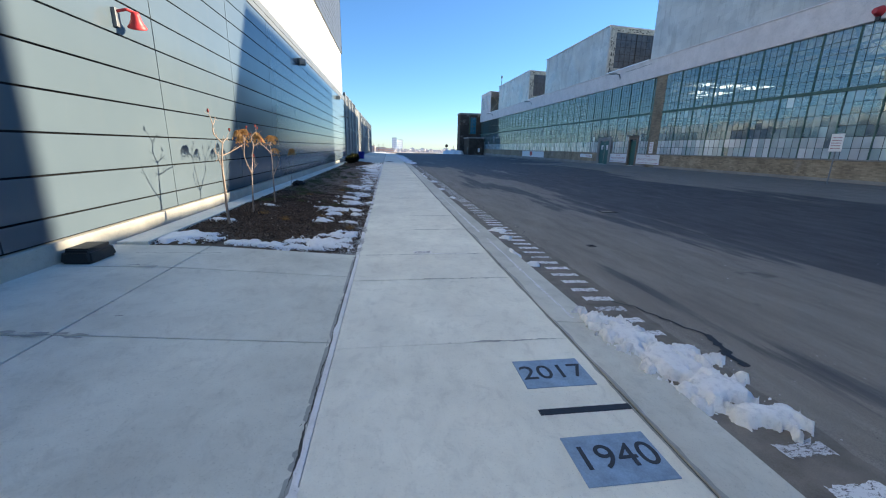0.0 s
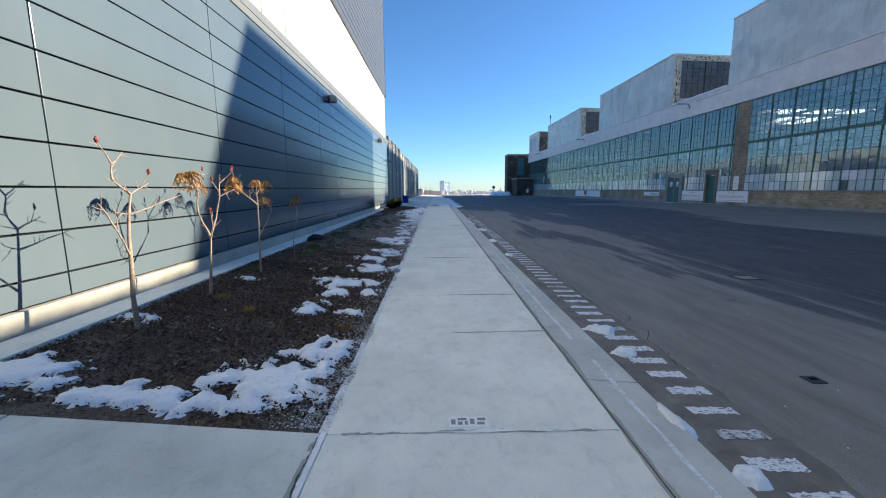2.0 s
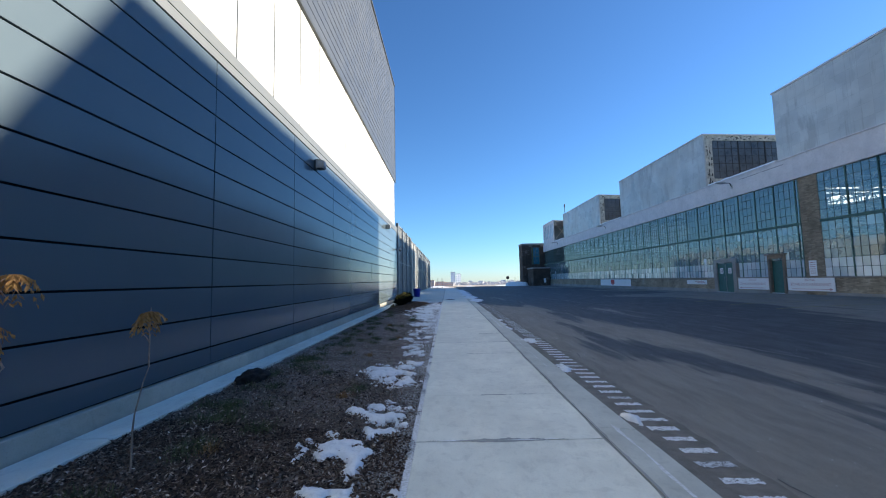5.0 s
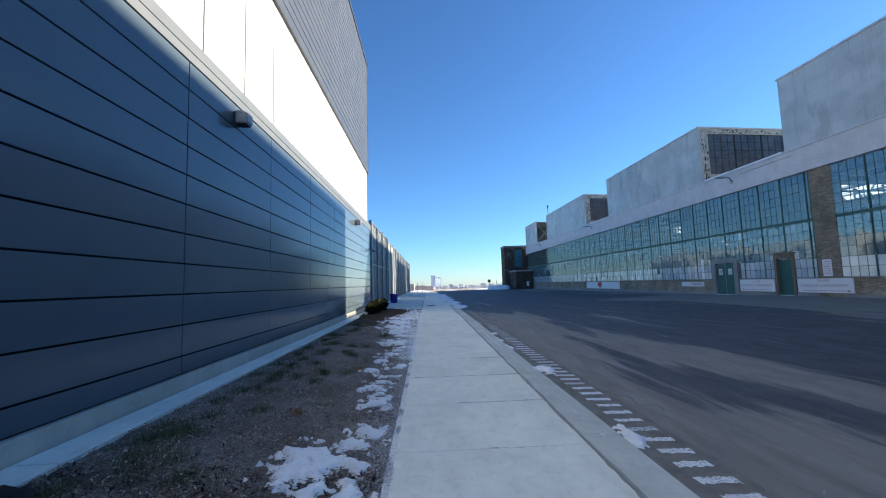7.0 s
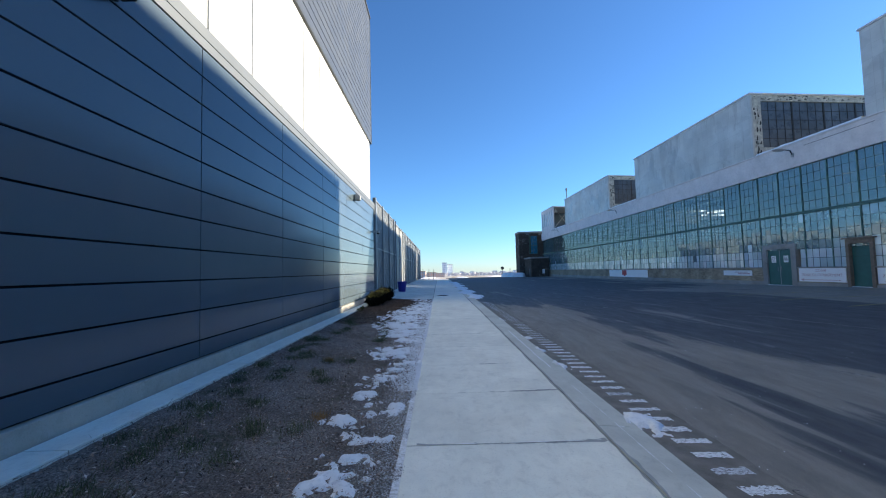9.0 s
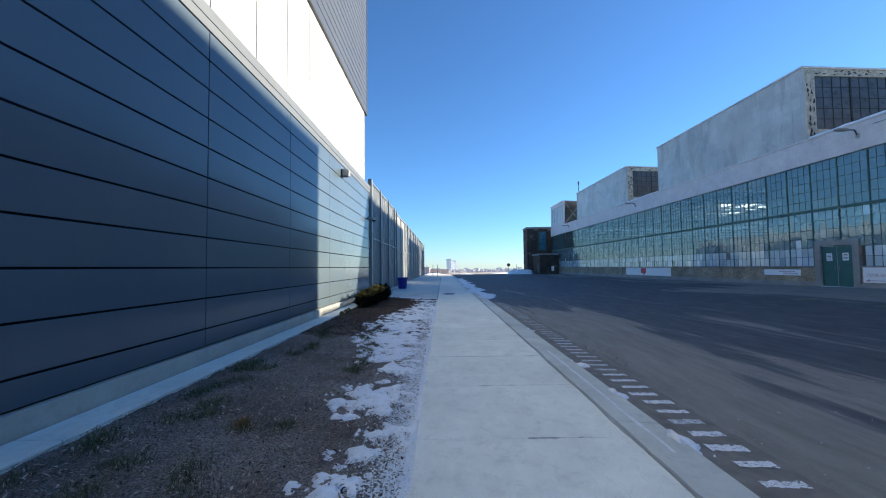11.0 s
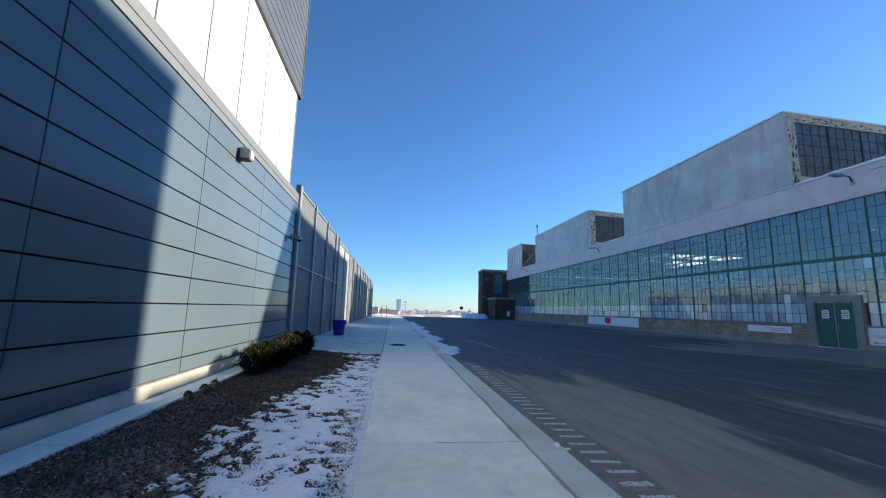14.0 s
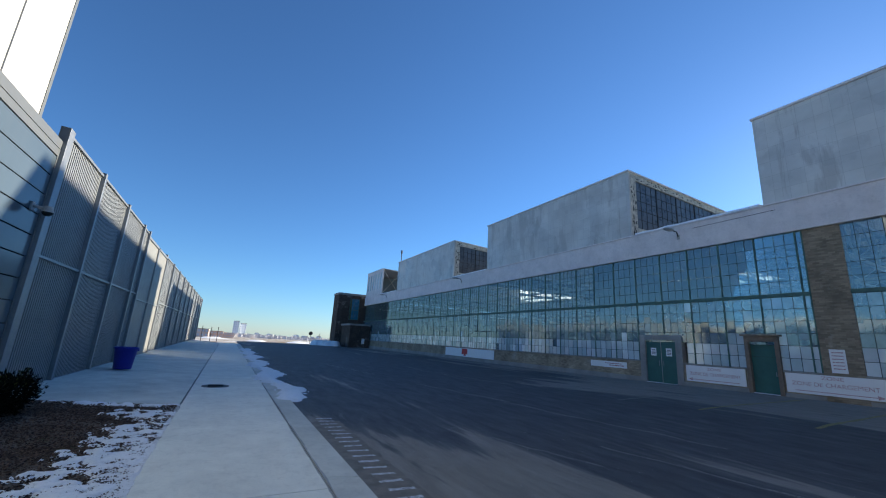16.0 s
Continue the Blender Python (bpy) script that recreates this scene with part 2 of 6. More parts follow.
M_WHITE = simple("white_translucent_sheet", (0.62, 0.62, 0.595), 0.35, scale=1.2, vary=0.04, bump=0.03, obj=0.05)
M_DARKTRIM = simple("dark_trim", (0.05, 0.055, 0.06), 0.4, vary=0.15)
M_RIB = simple("ribbed_metal", (0.075, 0.085, 0.10), 0.42, 0.25, scale=0.8, vary=0.08, bump=0.05)
M_GALV = simple("galvanised_steel", (0.26, 0.28, 0.30), 0.42, 0.55, scale=5, vary=0.15)
M_FENCE = simple("fence_louvre", (0.23, 0.245, 0.255), 0.5, 0.2, scale=2, vary=0.1)
M_BAND = concrete("white_parapet", (0.80, 0.75, 0.74), 0.15)
M_SHEET = weathered_sheet()
M_GREEN = simple("green_steel", (0.065, 0.135, 0.11), 0.6, scale=4, vary=0.4)
M_GRIDBAR = simple("dark_green_glazing_bar", (0.035, 0.062, 0.058), 0.6, scale=4, vary=0.4)
M_DOOR = simple("green_door_paint", (0.028, 0.115, 0.10), 0.5, scale=2, vary=0.2)
M_BRICK = brick_mat("tan_brick", (0.47, 0.385, 0.28))
M_PIER = brick_mat("brown_pier_brick", (0.36, 0.29, 0.21))
M_DARKBRICK = brick_mat("dark_brick", (0.115, 0.088, 0.072))
M_BLACK = simple("black_plastic", (0.015, 0.015, 0.016), 0.5)
M_RED = simple("red_plastic", (0.55, 0.035, 0.04), 0.5, vary=0.2)
M_BLUE = simple("blue_plastic", (0.012, 0.02, 0.32), 0.4, vary=0.15)
M_ENDGLASS = simple("old_dark_end_glazing", (0.085, 0.105, 0.125), 0.3, scale=0.9, vary=0.5, bump=0.05, spec=0.3)
M_PALE = simple("pale_lamp_housing", (0.38, 0.37, 0.35), 0.5)
M_BARK = simple("sumac_bark", (0.29, 0.215, 0.17), 0.85, scale=25, vary=0.5, bump=0.7)
M_LEAF = simple("dry_sumac_leaf", (0.30, 0.16, 0.05), 0.8, scale=18, vary=0.5)
M_BERRY = simple("sumac_berry", (0.21, 0.04, 0.035), 0.9, scale=40, vary=0.4)
M_YEW = simple("yew_needles", (0.005, 0.0065, 0.004), 0.9, scale=9, vary=0.6, spec=0.08)
# golden colour paints sunlight on the yew tops; also serves the dead leaves
M_SUNTIP_DRYLEAF = simple("sunlit_yew_and_dead_leaf", (0.10, 0.095, 0.03), 0.9, scale=9, vary=0.5, spec=0.1)
M_STEEL = simple("blue_grey_plate", (0.27, 0.37, 0.47), 0.5, 0.25, scale=9, vary=0.3)
M_INK = simple("engraved_dark", (0.035, 0.04, 0.05), 0.7)
M_ASPHALT_EDGE = simple("old_edge_tar", (0.185, 0.166, 0.142), 0.85, scale=5, vary=0.4, fine=160, bump=0.5)
M_TAR = simple("tar", (0.016, 0.016, 0.017), 0.6, vary=0.4)
M_BAR = paint_worn("worn_white_paint", (0.78, 0.79, 0.80), (0.10, 0.095, 0.09), 0.455)
M_BAR3 = paint_worn("dried_salt", (0.80, 0.81, 0.82), (0.55, 0.54, 0.51), 0.5)
M_BAR2 = paint_worn("very_worn_white_paint", (0.62, 0.64, 0.66), (0.13, 0.12, 0.11), 0.49)
M_LINE = paint_worn("faded_line_paint", (0.34, 0.33, 0.30), (0.055, 0.055, 0.055), 0.52)
M_YELLOW = paint_worn("faded_yellow_paint", (0.38, 0.32, 0.12), (0.055, 0.055, 0.055), 0.5)
M_INTERIOR = simple("hangar_interior", (0.20, 0.245, 0.27), 0.8, scale=0.6, vary=0.3)
M_TRUSS = simple("truss_paint", (0.62, 0.64, 0.63), 0.6, scale=3, vary=0.2)
M_FLOOR_IN = simple("hangar_floor", (0.30, 0.29, 0.27), 0.5, scale=0.5, vary=0.3)
DUST = ((0.33, 0.45, 0.51), (0.66, 0.76, 0.81))
M_GLASS = pane_mat("old_dusty_pane", (0.50, 0.68, 0.74), 0.05, 0.26, False, DUST)
M_GLASS_J = pane_mat("old_dusty_pane_far", (0.50, 0.68, 0.74), 0.06, 0.26, True, DUST)
M_CLEAR = pane_mat("old_clear_pane", (0.60, 0.74, 0.80), 0.015, 0.06)
M_CLEAR_J = pane_mat("old_clear_pane_far", (0.60, 0.74, 0.80), 0.02, 0.06, True)
M_FROST = pane_mat("whitened_pane", (0.6, 0.66, 0.66), 0.1, 0.9)
M_FROST_J = pane_mat("whitened_pane_far", (0.6, 0.66, 0.66), 0.1, 0.9, True)
def lit_sheet():
    """Dusty glazing that passes light but no view."""
    m = Mat("dusty_glazing", 0.5)
    t = m.n.new("ShaderNodeBsdfTranslucent")
    m.l.new(m.ramp(m.noise(0.8, 4), [(0.3, 0.6), (0.7, 0.9)]), t.inputs[0])
    m.l.new(t.outputs[0], m.n["Material Output"].inputs[0])
    return m.m


M_DUSTY = lit_sheet()
M_SIGNWHITE = paint_worn("peeling_white_paint", (0.86, 0.84, 0.83), (0.40, 0.31, 0.25), 0.36)
M_SIGNRED = paint_worn("faded_red_lettering", (0.47, 0.20, 0.20), (0.72, 0.66, 0.65), 0.5)
M_PAPER = simple("paper_notice", (0.88, 0.87, 0.85), 0.7, vary=0.06)
M_WOOD = simple("brown_door_frame", (0.20, 0.15, 0.11), 0.75, scale=7, vary=0.3)
M_CEMENT = concrete("cement_door_surround", (0.36, 0.35, 0.33), 0.3)
M_RUST = simple("peeling_end_frame", (0.52, 0.49, 0.41), 0.85, scale=3.5, vary=0.55)
def chip_mat(name, stops, rough=0.9):
    """Litter whose every piece has its own colour."""
    m = Mat(name, rough, 0, 0.2)
    col = m.ramp(m.per_island(), stops)
    m.put(m.mix(0.5, col, m.ramp(m.noise(60, 3), [(0.3, 0.6), (0.7, 1.2)]), "MULTIPLY"), "Base Color")
    return m.m


M_CHIP = chip_mat("dry_leaf_chip", [(0.0, (0.05, 0.035, 0.027)), (0.35, (0.21, 0.145, 0.11)), (0.65, (0.40, 0.30, 0.235)), (0.9, (0.54, 0.46, 0.385)), (1.0, (0.70, 0.64, 0.57))])
M_CHIPDARK = chip_mat("damp_leaf_chip", [(0.0, (0.012, 0.008, 0.007)), (0.55, (0.065, 0.040, 0.030)), (0.88, (0.17, 0.115, 0.088)), (0.97, (0.28, 0.21, 0.165)), (1.0, (0.5, 0.44, 0.38))])
M_BARKCHIP = chip_mat("wet_bark_mulch", [(0.0, (0.02, 0.012, 0.009)), (0.6, (0.085, 0.052, 0.037)), (1.0, (0.19, 0.13, 0.095))], 0.8)
M_SOIL = simple("black_soil", (0.010, 0.007, 0.006), 0.95, scale=18, vary=0.6, bump=0.8)
M_GATE = simple("gate_paint", (0.24, 0.24, 0.225), 0.5, scale=2, vary=0.1)
M_GRASS = simple("winter_grass", (0.085, 0.10, 0.035), 0.8, scale=6, vary=0.5)
M_GRAVEL = chip_mat("pale_gravel", [(0.0, (0.14, 0.13, 0.12)), (0.4, (0.5, 0.49, 0.47)), (1.0, (0.88, 0.88, 0.88))])
def field_mat():
    """Dead grass with thin drifts of snow lying across it."""
    m = Mat("winter_field", 0.95, 0, 0.1)
    grass = m.ramp(m.noise(0.4, 5, 0.7), [(0.3, (0.20, 0.15, 0.10)), (0.7, (0.38, 0.30, 0.21))])
    drift = m.ramp(m.noise(1.0, 6, 0.65, 0.3, m.scaled(0.012, 0.045, 1)), [(0.46, 0.0), (0.56, 0.85)])
    m.put(m.mix(drift, grass, (0.78, 0.77, 0.76)), "Base Color")
    m.bump(m.noise(1.2, 5, 0.7), 0.4, 0.1)
    return m.m


M_FIELD = field_mat()
# skyline walls: distance haze is put into the pale base colour
M_FARWALL = simple("hazed_far_facade", (0.80, 0.84, 0.92), 0.7, scale=0.02, vary=0.2, fine=0.2)
M_FARBROWN = simple("far_brick", (0.56, 0.43, 0.37), 0.8, scale=0.05, vary=0.25, fine=0.3)
M_FARGLASS = simple("far_window", (0.42, 0.48, 0.58), 0.3)
M_FARHAZE = simple("hazed_far_brick", (0.82, 0.78, 0.78), 0.8, scale=0.05, vary=0.2, fine=0.3)
M_TEAL = simple("teal_window", (0.03, 0.16, 0.24), 0.25, scale=0.5, vary=0.2)
# woods lightened too, haze painted into the colour
M_TREEFAR = simple("hazed_far_woods", (0.6, 0.57, 0.58), 0.95, scale=0.4, vary=0.3)


# building blocks -----------------------------------------------------------
def finish(ob, bm, material, smooth=False):
    bm.normal_update()
    me = bpy.data.meshes.new(ob if isinstance(ob, str) else ob.name)
    bm.to_mesh(me)
    bm.free()
    me.materials.append(material)
    if smooth:
        me.polygons.foreach_set("use_smooth", [True] * len(me.polygons))
    return me


def part(name, bm, material, parent=None, label="", smooth=False):
    ob = new(name, finish(name, bm, material, smooth))
    if parent is not None:
        ob.parent = parent
    return tagged(ob, label)


def empty(name, at, label, category, group="", kind=""):
    ob = new(name)
    ob.location = at
    ob.empty_display_size = 0.1
    return tagged(ob, label, category, group, kind)


def under(ob, parent):
    """Parent ob (built in world metres) under an Empty that stands elsewhere."""
    ob.parent = parent
    ob.matrix_parent_inverse = Matrix.Translation(parent.location).inverted()
    return ob


def box(bm, x0, y0, z0, x1, y1, z1, bevel=0.0, m=None):
    mat = Matrix.LocRotScale(((x0 + x1) / 2, (y0 + y1) / 2, (z0 + z1) / 2), None, (abs(x1 - x0), abs(y1 - y0), abs(z1 - z0)))
    r = bmesh.ops.create_cube(bm, size=1, matrix=(m @ mat) if m else mat)
    if bevel:
        es = list({e for v in r["verts"] for e in v.link_edges})
        bmesh.ops.bevel(bm, geom=es, offset=bevel, segments=2, affect="EDGES", profile=0.6)
    return bm


def boxes(*rows, bevel=0.0):
    bm = bmesh.new()
    for r in rows:
        box(bm, *r, bevel=bevel)
    return bm


def tube(bm, a, b, r0, r1=None, n=8):
    a, b = Vector(a), Vector(b)
    d = b - a
    if d.length < 1e-6:
        return bm
    m = Matrix.Translation((a + b) / 2) @ d.to_track_quat("Z", "Y").to_matrix().to_4x4()
    bmesh.ops.create_cone(bm, cap_ends=True, segments=n, radius1=r0, radius2=r0 if r1 is None else r1, depth=d.length, matrix=m)
    return bm


def structure(name, bm, material, label, category, smooth=False):
    ob = part(name, bm, material, smooth=smooth)
    return tagged(ob, label, category, kind="structure")


def clamp(v, a=0.0, b=1.0):
    return max(a, min(b, v))


def walk_z(y):
    """The pavement falls gently along the walk."""
    return 0.07 * clamp((y - 13) / 16) - 0.0012 * max(0.0, min(y, 90) - 36)


def hangar_z(y):
    return 0.2 - 0.016 * clamp(y - 35, 0, 9) - 0.002 * clamp(y - 44, 0, 60)


def road_z(x, y):
    a, c = walk_z(y) - 0.09, hangar_z(y)
    u = clamp((x - 1.85) / 20.6)
    dip = -0.16 * math.sin(math.pi * clamp(u * 1.6)) if u < 0.625 else 0.0
    return a + (c - a) * u + dip * clamp((60 - y) / 30)


def bed_z(x, y):
    u = clamp((-0.43 - x) / 2.7)
    u = u * u * (3 - 2 * u)
    return walk_z(y) - 0.015 + (0.2 - walk_z(y)) * u


def grid(x0, x1, nx, y0, y1, ny, zf):
    xs, ys = np.linspace(x0, x1, nx + 1), np.linspace(y0, y1, ny + 1)
    verts = [(x, y, zf(x, y)) for y in ys for x in xs]
    w = nx + 1
    faces = [(j * w + i, j * w + i + 1, (j + 1) * w + i + 1, (j + 1) * w + i) for j in range(ny) for i in range(nx)]
    return verts, faces


def sheet(name, x0, x1, nx, y0, y1, ny, zf, material, label, category, kind="structure"):
    me = bpy.data.meshes.new(name)
    me.from_pydata(*[[tuple(v) for v in grid(x0, x1, nx, y0, y1, ny, zf)[0]], [], grid(x0, x1, nx, y0, y1, ny, zf)[1]])
    me.materials.append(material)
    me.polygons.foreach_set("use_smooth", [True] * len(me.polygons))
    return tagged(new(name, me), label, category, kind=kind)


# the plan -------------------------------------------------------------------
WALL, SHELF = -3.6, -3.14          # clad wall, outer edge of the strip at its foot
WALK_L, WALK_R, KERB = -0.43, 1.45, 1.90
BED0, BED1 = 5.47, 35.75           # planting bed along the wall
HANGAR, HZ0, HZ1 = 22.45, 7.55, 9.1
END, UPEND = 36.02, 35.27                        # the clad building's far corner

# ground ---------------------------------------------------------------------
sheet("ground", -2500, 2500, 40, -2390, 2610, 40, lambda x, y: -1.08 - 0.012 * max(0.0, y - 110), M_FIELD, "flat brown winter field reaching the horizon", "ground")
road = sheet("road", KERB - 0.1, 22.6, 42, -40, 118, 158, lambda x, y: road_z(x, y) - (0.0 if y < 105 else 0.03 * (y - 105)), M_ROAD,
             "dark patched asphalt road with damp stains", "road")
sheet("soil", -30, KERB, 8, -40, 100, 20, lambda x, y: -0.75, M_MULCH, "bare dark soil under the paving", "soil")
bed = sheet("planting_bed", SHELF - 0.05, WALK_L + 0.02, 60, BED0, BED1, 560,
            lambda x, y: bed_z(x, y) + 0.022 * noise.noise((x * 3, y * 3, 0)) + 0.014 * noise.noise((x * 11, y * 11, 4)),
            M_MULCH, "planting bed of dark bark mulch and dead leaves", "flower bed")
sheet("field_far", -140, 260, 60, 104, 420, 60,
      lambda x, y: -1.0 - 0.012 * max(0.0, y - 110) + 0.14 * noise.noise((x * 0.06, y * 0.06, 3)) , M_FIELD, "rough brown field beyond the road", "field")


def pave(name, x0, x1, joints, material, label, parent_name, gap=0.012, deep=0.16, zf=None, cross=None, strong=()):
    """A row of concrete slabs between joints, each with worn edges, under one piece of paving."""
    zf = zf or (lambda x, y: walk_z(y))
    base = bmesh.new()
    y0, y1 = joints[0], joints[-1]
    n = 24
    for i in range(n):
        a, b = y0 + (y1 - y0) * i / n, y0 + (y1 - y0) * (i + 1) / n
        vs = [base.verts.new((x, y, zf(x, y) - 0.022)) for x, y in ((x0, a), (x1, a), (x1, b), (x0, b))]
        base.faces.new(vs)
    top = structure(name, base, M_JOINT, label, "pavement")
    splits = cross or [x0, x1]
    for a, b in zip(joints, joints[1:]):
        for c, d in zip(splits, splits[1:]):
            bm = bmesh.new()
            g = gap / 2
            ga, gb = [(gap if round(v, 2) in strong or not strong else 0.004) / 2 for v in (a, b)]
            box(bm, c + g, a + ga, -deep, d - g, b - gb, 0, bevel=0.006 if not strong else 0.005)
            for v in bm.verts:
                v.co.z += zf(v.co.x, v.co.y)
            part("slab", bm, material, top)
    return top


walk_joints = [-12.3, -9.3, -6.3, -3.3, -1.8, -0.3, 1.2, 2.78, 4.35, 5.45, 7.2, 8.7, 9.85, 11.85, 13.4, 14.9, 16.35, 17.85, 19.35, 20.85,
               22.35, 23.95, 25.4, 26.9, 28.4, 29.9, 31.4, 32.9, 34.4, 35.8, 38.8, 41.8, 44.8, 47.8, 50.8, 53.8, 56.8, 59.8, 62.8, 65.8, 70, 75, 80, 86]
pave("pavement_walk", WALK_L, WALK_R, walk_joints, M_WALK, "pale concrete pavement with tooled joints", "pavement", 0.016, strong=(4.35, 5.33, 11.85, 17.85, 23.95, 29.9, 35.8, 41.8, 47.8))
kz = lambda x, y: walk_z(y) - 0.035 * clamp((x - WALK_R) / 0.38)
kerb = pave("kerb", WALK_R + 0.012, KERB, [-12 + 3.02 * i for i in range(33)], M_KERB, "worn concrete kerb with salt stains", "kerb", 0.01, 0.30, kz)
az = lambda x, y: bed_z(x, y) + 0.015
apron = pave("pavement_apron", SHELF - 0.4, WALK_L - 0.02, [-12, -8, -4.6, -1.6, 1.25, 2.88, 4.5, BED0], M_APRON, "grey concrete entrance apron with cracks", "pavement",
     0.014, 0.3, az, [SHELF - 0.44, -2.37, WALK_L - 0.02])
pave("pavement_far", -3.75, WALK_L - 0.02, [BED1 + 0.01, 38.8, 41.8, 44.8, 47.8, 50.8, 53.8, 56.8, 59.8, 65, 70, 76, 86], M_APRON,
     "concrete paving in front of the tall fence", "pavement", 0.012, 0.3, az)
pave("wall_strip", WALL + 0.072, SHELF, [BED0 + 0.02 + 3.0 * i for i in range(9)] + [32.2, END], M_WALK, "narrow concrete strip along the wall foot", "pavement",
     0.01, 0.3, lambda x, y: 0.225)

structure("joint_strip_apron", boxes((-2.395, -12, az(-2.37, 0) - 0.08, -2.345, BED0, az(-2.37, 0) - 0.01)), M_JOINT, "dark joint across the apron", "joint")
salt = concrete("salted_joint", (0.93, 0.93, 0.92), 0.1, 0.0)
M_DAMP = concrete("damp_concrete", (0.44, 0.455, 0.43), 0.35, 0.0)
structure("joint_strip_walk", boxes((WALK_L - 0.03, -12, -0.2, WALK_L + 0.004, BED0, 0.001)), salt, "salt-whitened joint between apron and pavement", "joint")
for k, (w, lift, mat_j, lab) in enumerate(((0.04, 0.0055, salt, "crumbled salt along the joint"), (0.014, 0.0035, M_JOINT, "open dark crack along the joint"))):
    bm, last = bmesh.new(), None
    for i in range(1170):
        y = -12 + i * 0.0149
        c = WALK_L - 0.013 - 0.026 * k + (0.016 if k == 0 else 0.012) * noise.noise((y * 5, k * 7, 0)) + 0.008 * noise.noise((y * 23, k, 0))
        ww = w * max(0.05, 0.55 + 0.9 * noise.noise((y * 3.1, 5 + k, 0)) + 0.6 * noise.noise((y * 19, 8 + k, 0)) + 0.6 * noise.noise((y * 47, 2 + k, 0))) / 2
        cur = [bm.verts.new((c - ww, y, lift)), bm.verts.new((c + ww, y, lift))]
        if last:
            bm.faces.new((last[0], last[1], cur[1], cur[0]))
        last = cur
    structure("joint_crumble", bm, mat_j, lab, "joint")
structure("joint_strip_far", boxes((WALK_L - 0.03, BED1, -0.3, WALK_L + 0.004, 86, -0.02)), M_JOINT, "dark joint along the far paving", "joint")
structure("joint_strip_kerb", boxes((WALK_R - 0.005, -12, -0.3, WALK_R + 0.014, 20, -0.012), (WALK_R - 0.005, 20, -0.3, WALK_R + 0.014, 86, -0.02)), M_JOINT, "dark joint between pavement and kerb", "joint")

# the clad building ------------------------------------------------------------
seams = [-5.6, -2.4, 0.85, 4.08, 7.3, 10.5, 13.7, 16.85, 20.0, 23.08, 26.2, 29.33, 32.46, END]
PITCH, Z0 = 0.4405, 0.685
rows_z = [0.43] + [Z0 + PITCH * i for i in range(11)]
wall = structure("wall_clad", boxes((WALL - 0.35, -12, 0.0, WALL - 0.04, END - 0.03, 5.45)), M_BACKING, "wall clad in grey-green metal panels", "wall")
made = {}
for a, b in zip(seams, seams[1:]):
    for c, d in zip(rows_z, rows_z[1:]):
        key = (round(b - a, 2), round(d - c, 3))
        if key not in made:
            bm = boxes((-0.05, 0.0085, 0.0105, 0.0, b - a - 0.0085, d - c - 0.0105), bevel=0.006)
            made[key] = finish("panel", bm, M_PANEL)
        ob = new("panel", made[key])
        ob.parent = wall
        ob.location = (WALL + random.uniform(-0.001, 0.001), a, c)
        ob.rotation_euler = (0, random.uniform(-0.0018, 0.0018), random.uniform(-0.0007, 0.0007))
gasket = bmesh.new()
for y in seams[1:-1]:
    box(gasket, WALL - 0.045, y - 0.0115, 0.44, WALL - 0.034, y + 0.0115, rows_z[-1])
part("gasket_vertical", gasket, M_BACKING, wall, "black rubber joint gaskets")["kind"] = "stuff"
gasket = bmesh.new()
for z in rows_z[1:-1]:
    box(gasket, WALL - 0.045, seams[0], z - 0.014, WALL - 0.036, seams[-1] - 0.01, z + 0.014)
part("gasket_level", gasket, M_BACKING, wall, "black rubber joint gaskets")["kind"] = "stuff"
part("sill_trim", boxes((WALL - 0.06, -12, 5.10, WALL + 0.012, END, 5.25), (WALL - 0.06, -12, 5.258, WALL + 0.02, END, 5.45), bevel=0.004), M_TRIM, wall)
part("end_trim", boxes((WALL - 0.36, END - 0.02, 0.4, WALL + 0.01, END + 0.03, 5.45), bevel=0.004), M_TRIM, wall)
stem = structure("foundation", boxes((WALL - 0.3, -12, -0.4, WALL + 0.05, END, 0.42), bevel=0.012), M_STEM, "rough concrete foundation under the cladding", "foundation")

strip = structure("wall_translucent", boxes((WALL - 0.35, -12, 5.45, WALL - 0.09, 34.9, 8.58)), M_WHITE, "band of white translucent wall sheets", "wall")
ys = [34.9 - 1.47 * i for i in range(33)]
bm = boxes((-0.04, -1.455, 0.0, 0.0, -0.01, 3.1), bevel=0.006)
me = finish("sheet", bm, M_WHITE)
for y in ys[:-1]:
    ob = new("sheet", me)
    ob.parent, ob.location = strip, (WALL - 0.04, y, 5.46)
bm = bmesh.new()
for y in ys[1:]:
    box(bm, WALL - 0.085, y - 0.019, 5.46, WALL - 0.034, y + 0.017, 8.57)
part("joint_strip", bm, M_DARKTRIM, strip)
part("end_post", boxes((WALL - 0.36, 34.9, 5.45, WALL - 0.03, 35.0, 8.58), bevel=0.005), M_TRIM, strip)

upper = structure("wall_upper", boxes((WALL - 0.4, -12, 8.69, WALL - 0.02, UPEND - 0.03, 15.7)), M_RIB, "upper wall of ribbed blue-grey metal", "wall")
bm = bmesh.new()
z = 8.69
while z < 15.6:
    box(bm, WALL - 0.02, -12, z + 0.012, WALL + 0.012, UPEND - 0.03, z + 0.285, bevel=0.008)
    z += 0.30
part("rib_sheet", bm, M_RIB, upper)
part("drip_trim", boxes((WALL - 0.38, -12, 8.585, WALL + 0.035, UPEND, 8.69), bevel=0.006), M_DARKTRIM, upper)
part("corner_trim", boxes((WALL - 0.42, UPEND - 0.03, 8.69, WALL + 0.03, UPEND + 0.03, 15.7), bevel=0.006), M_RIB, upper)
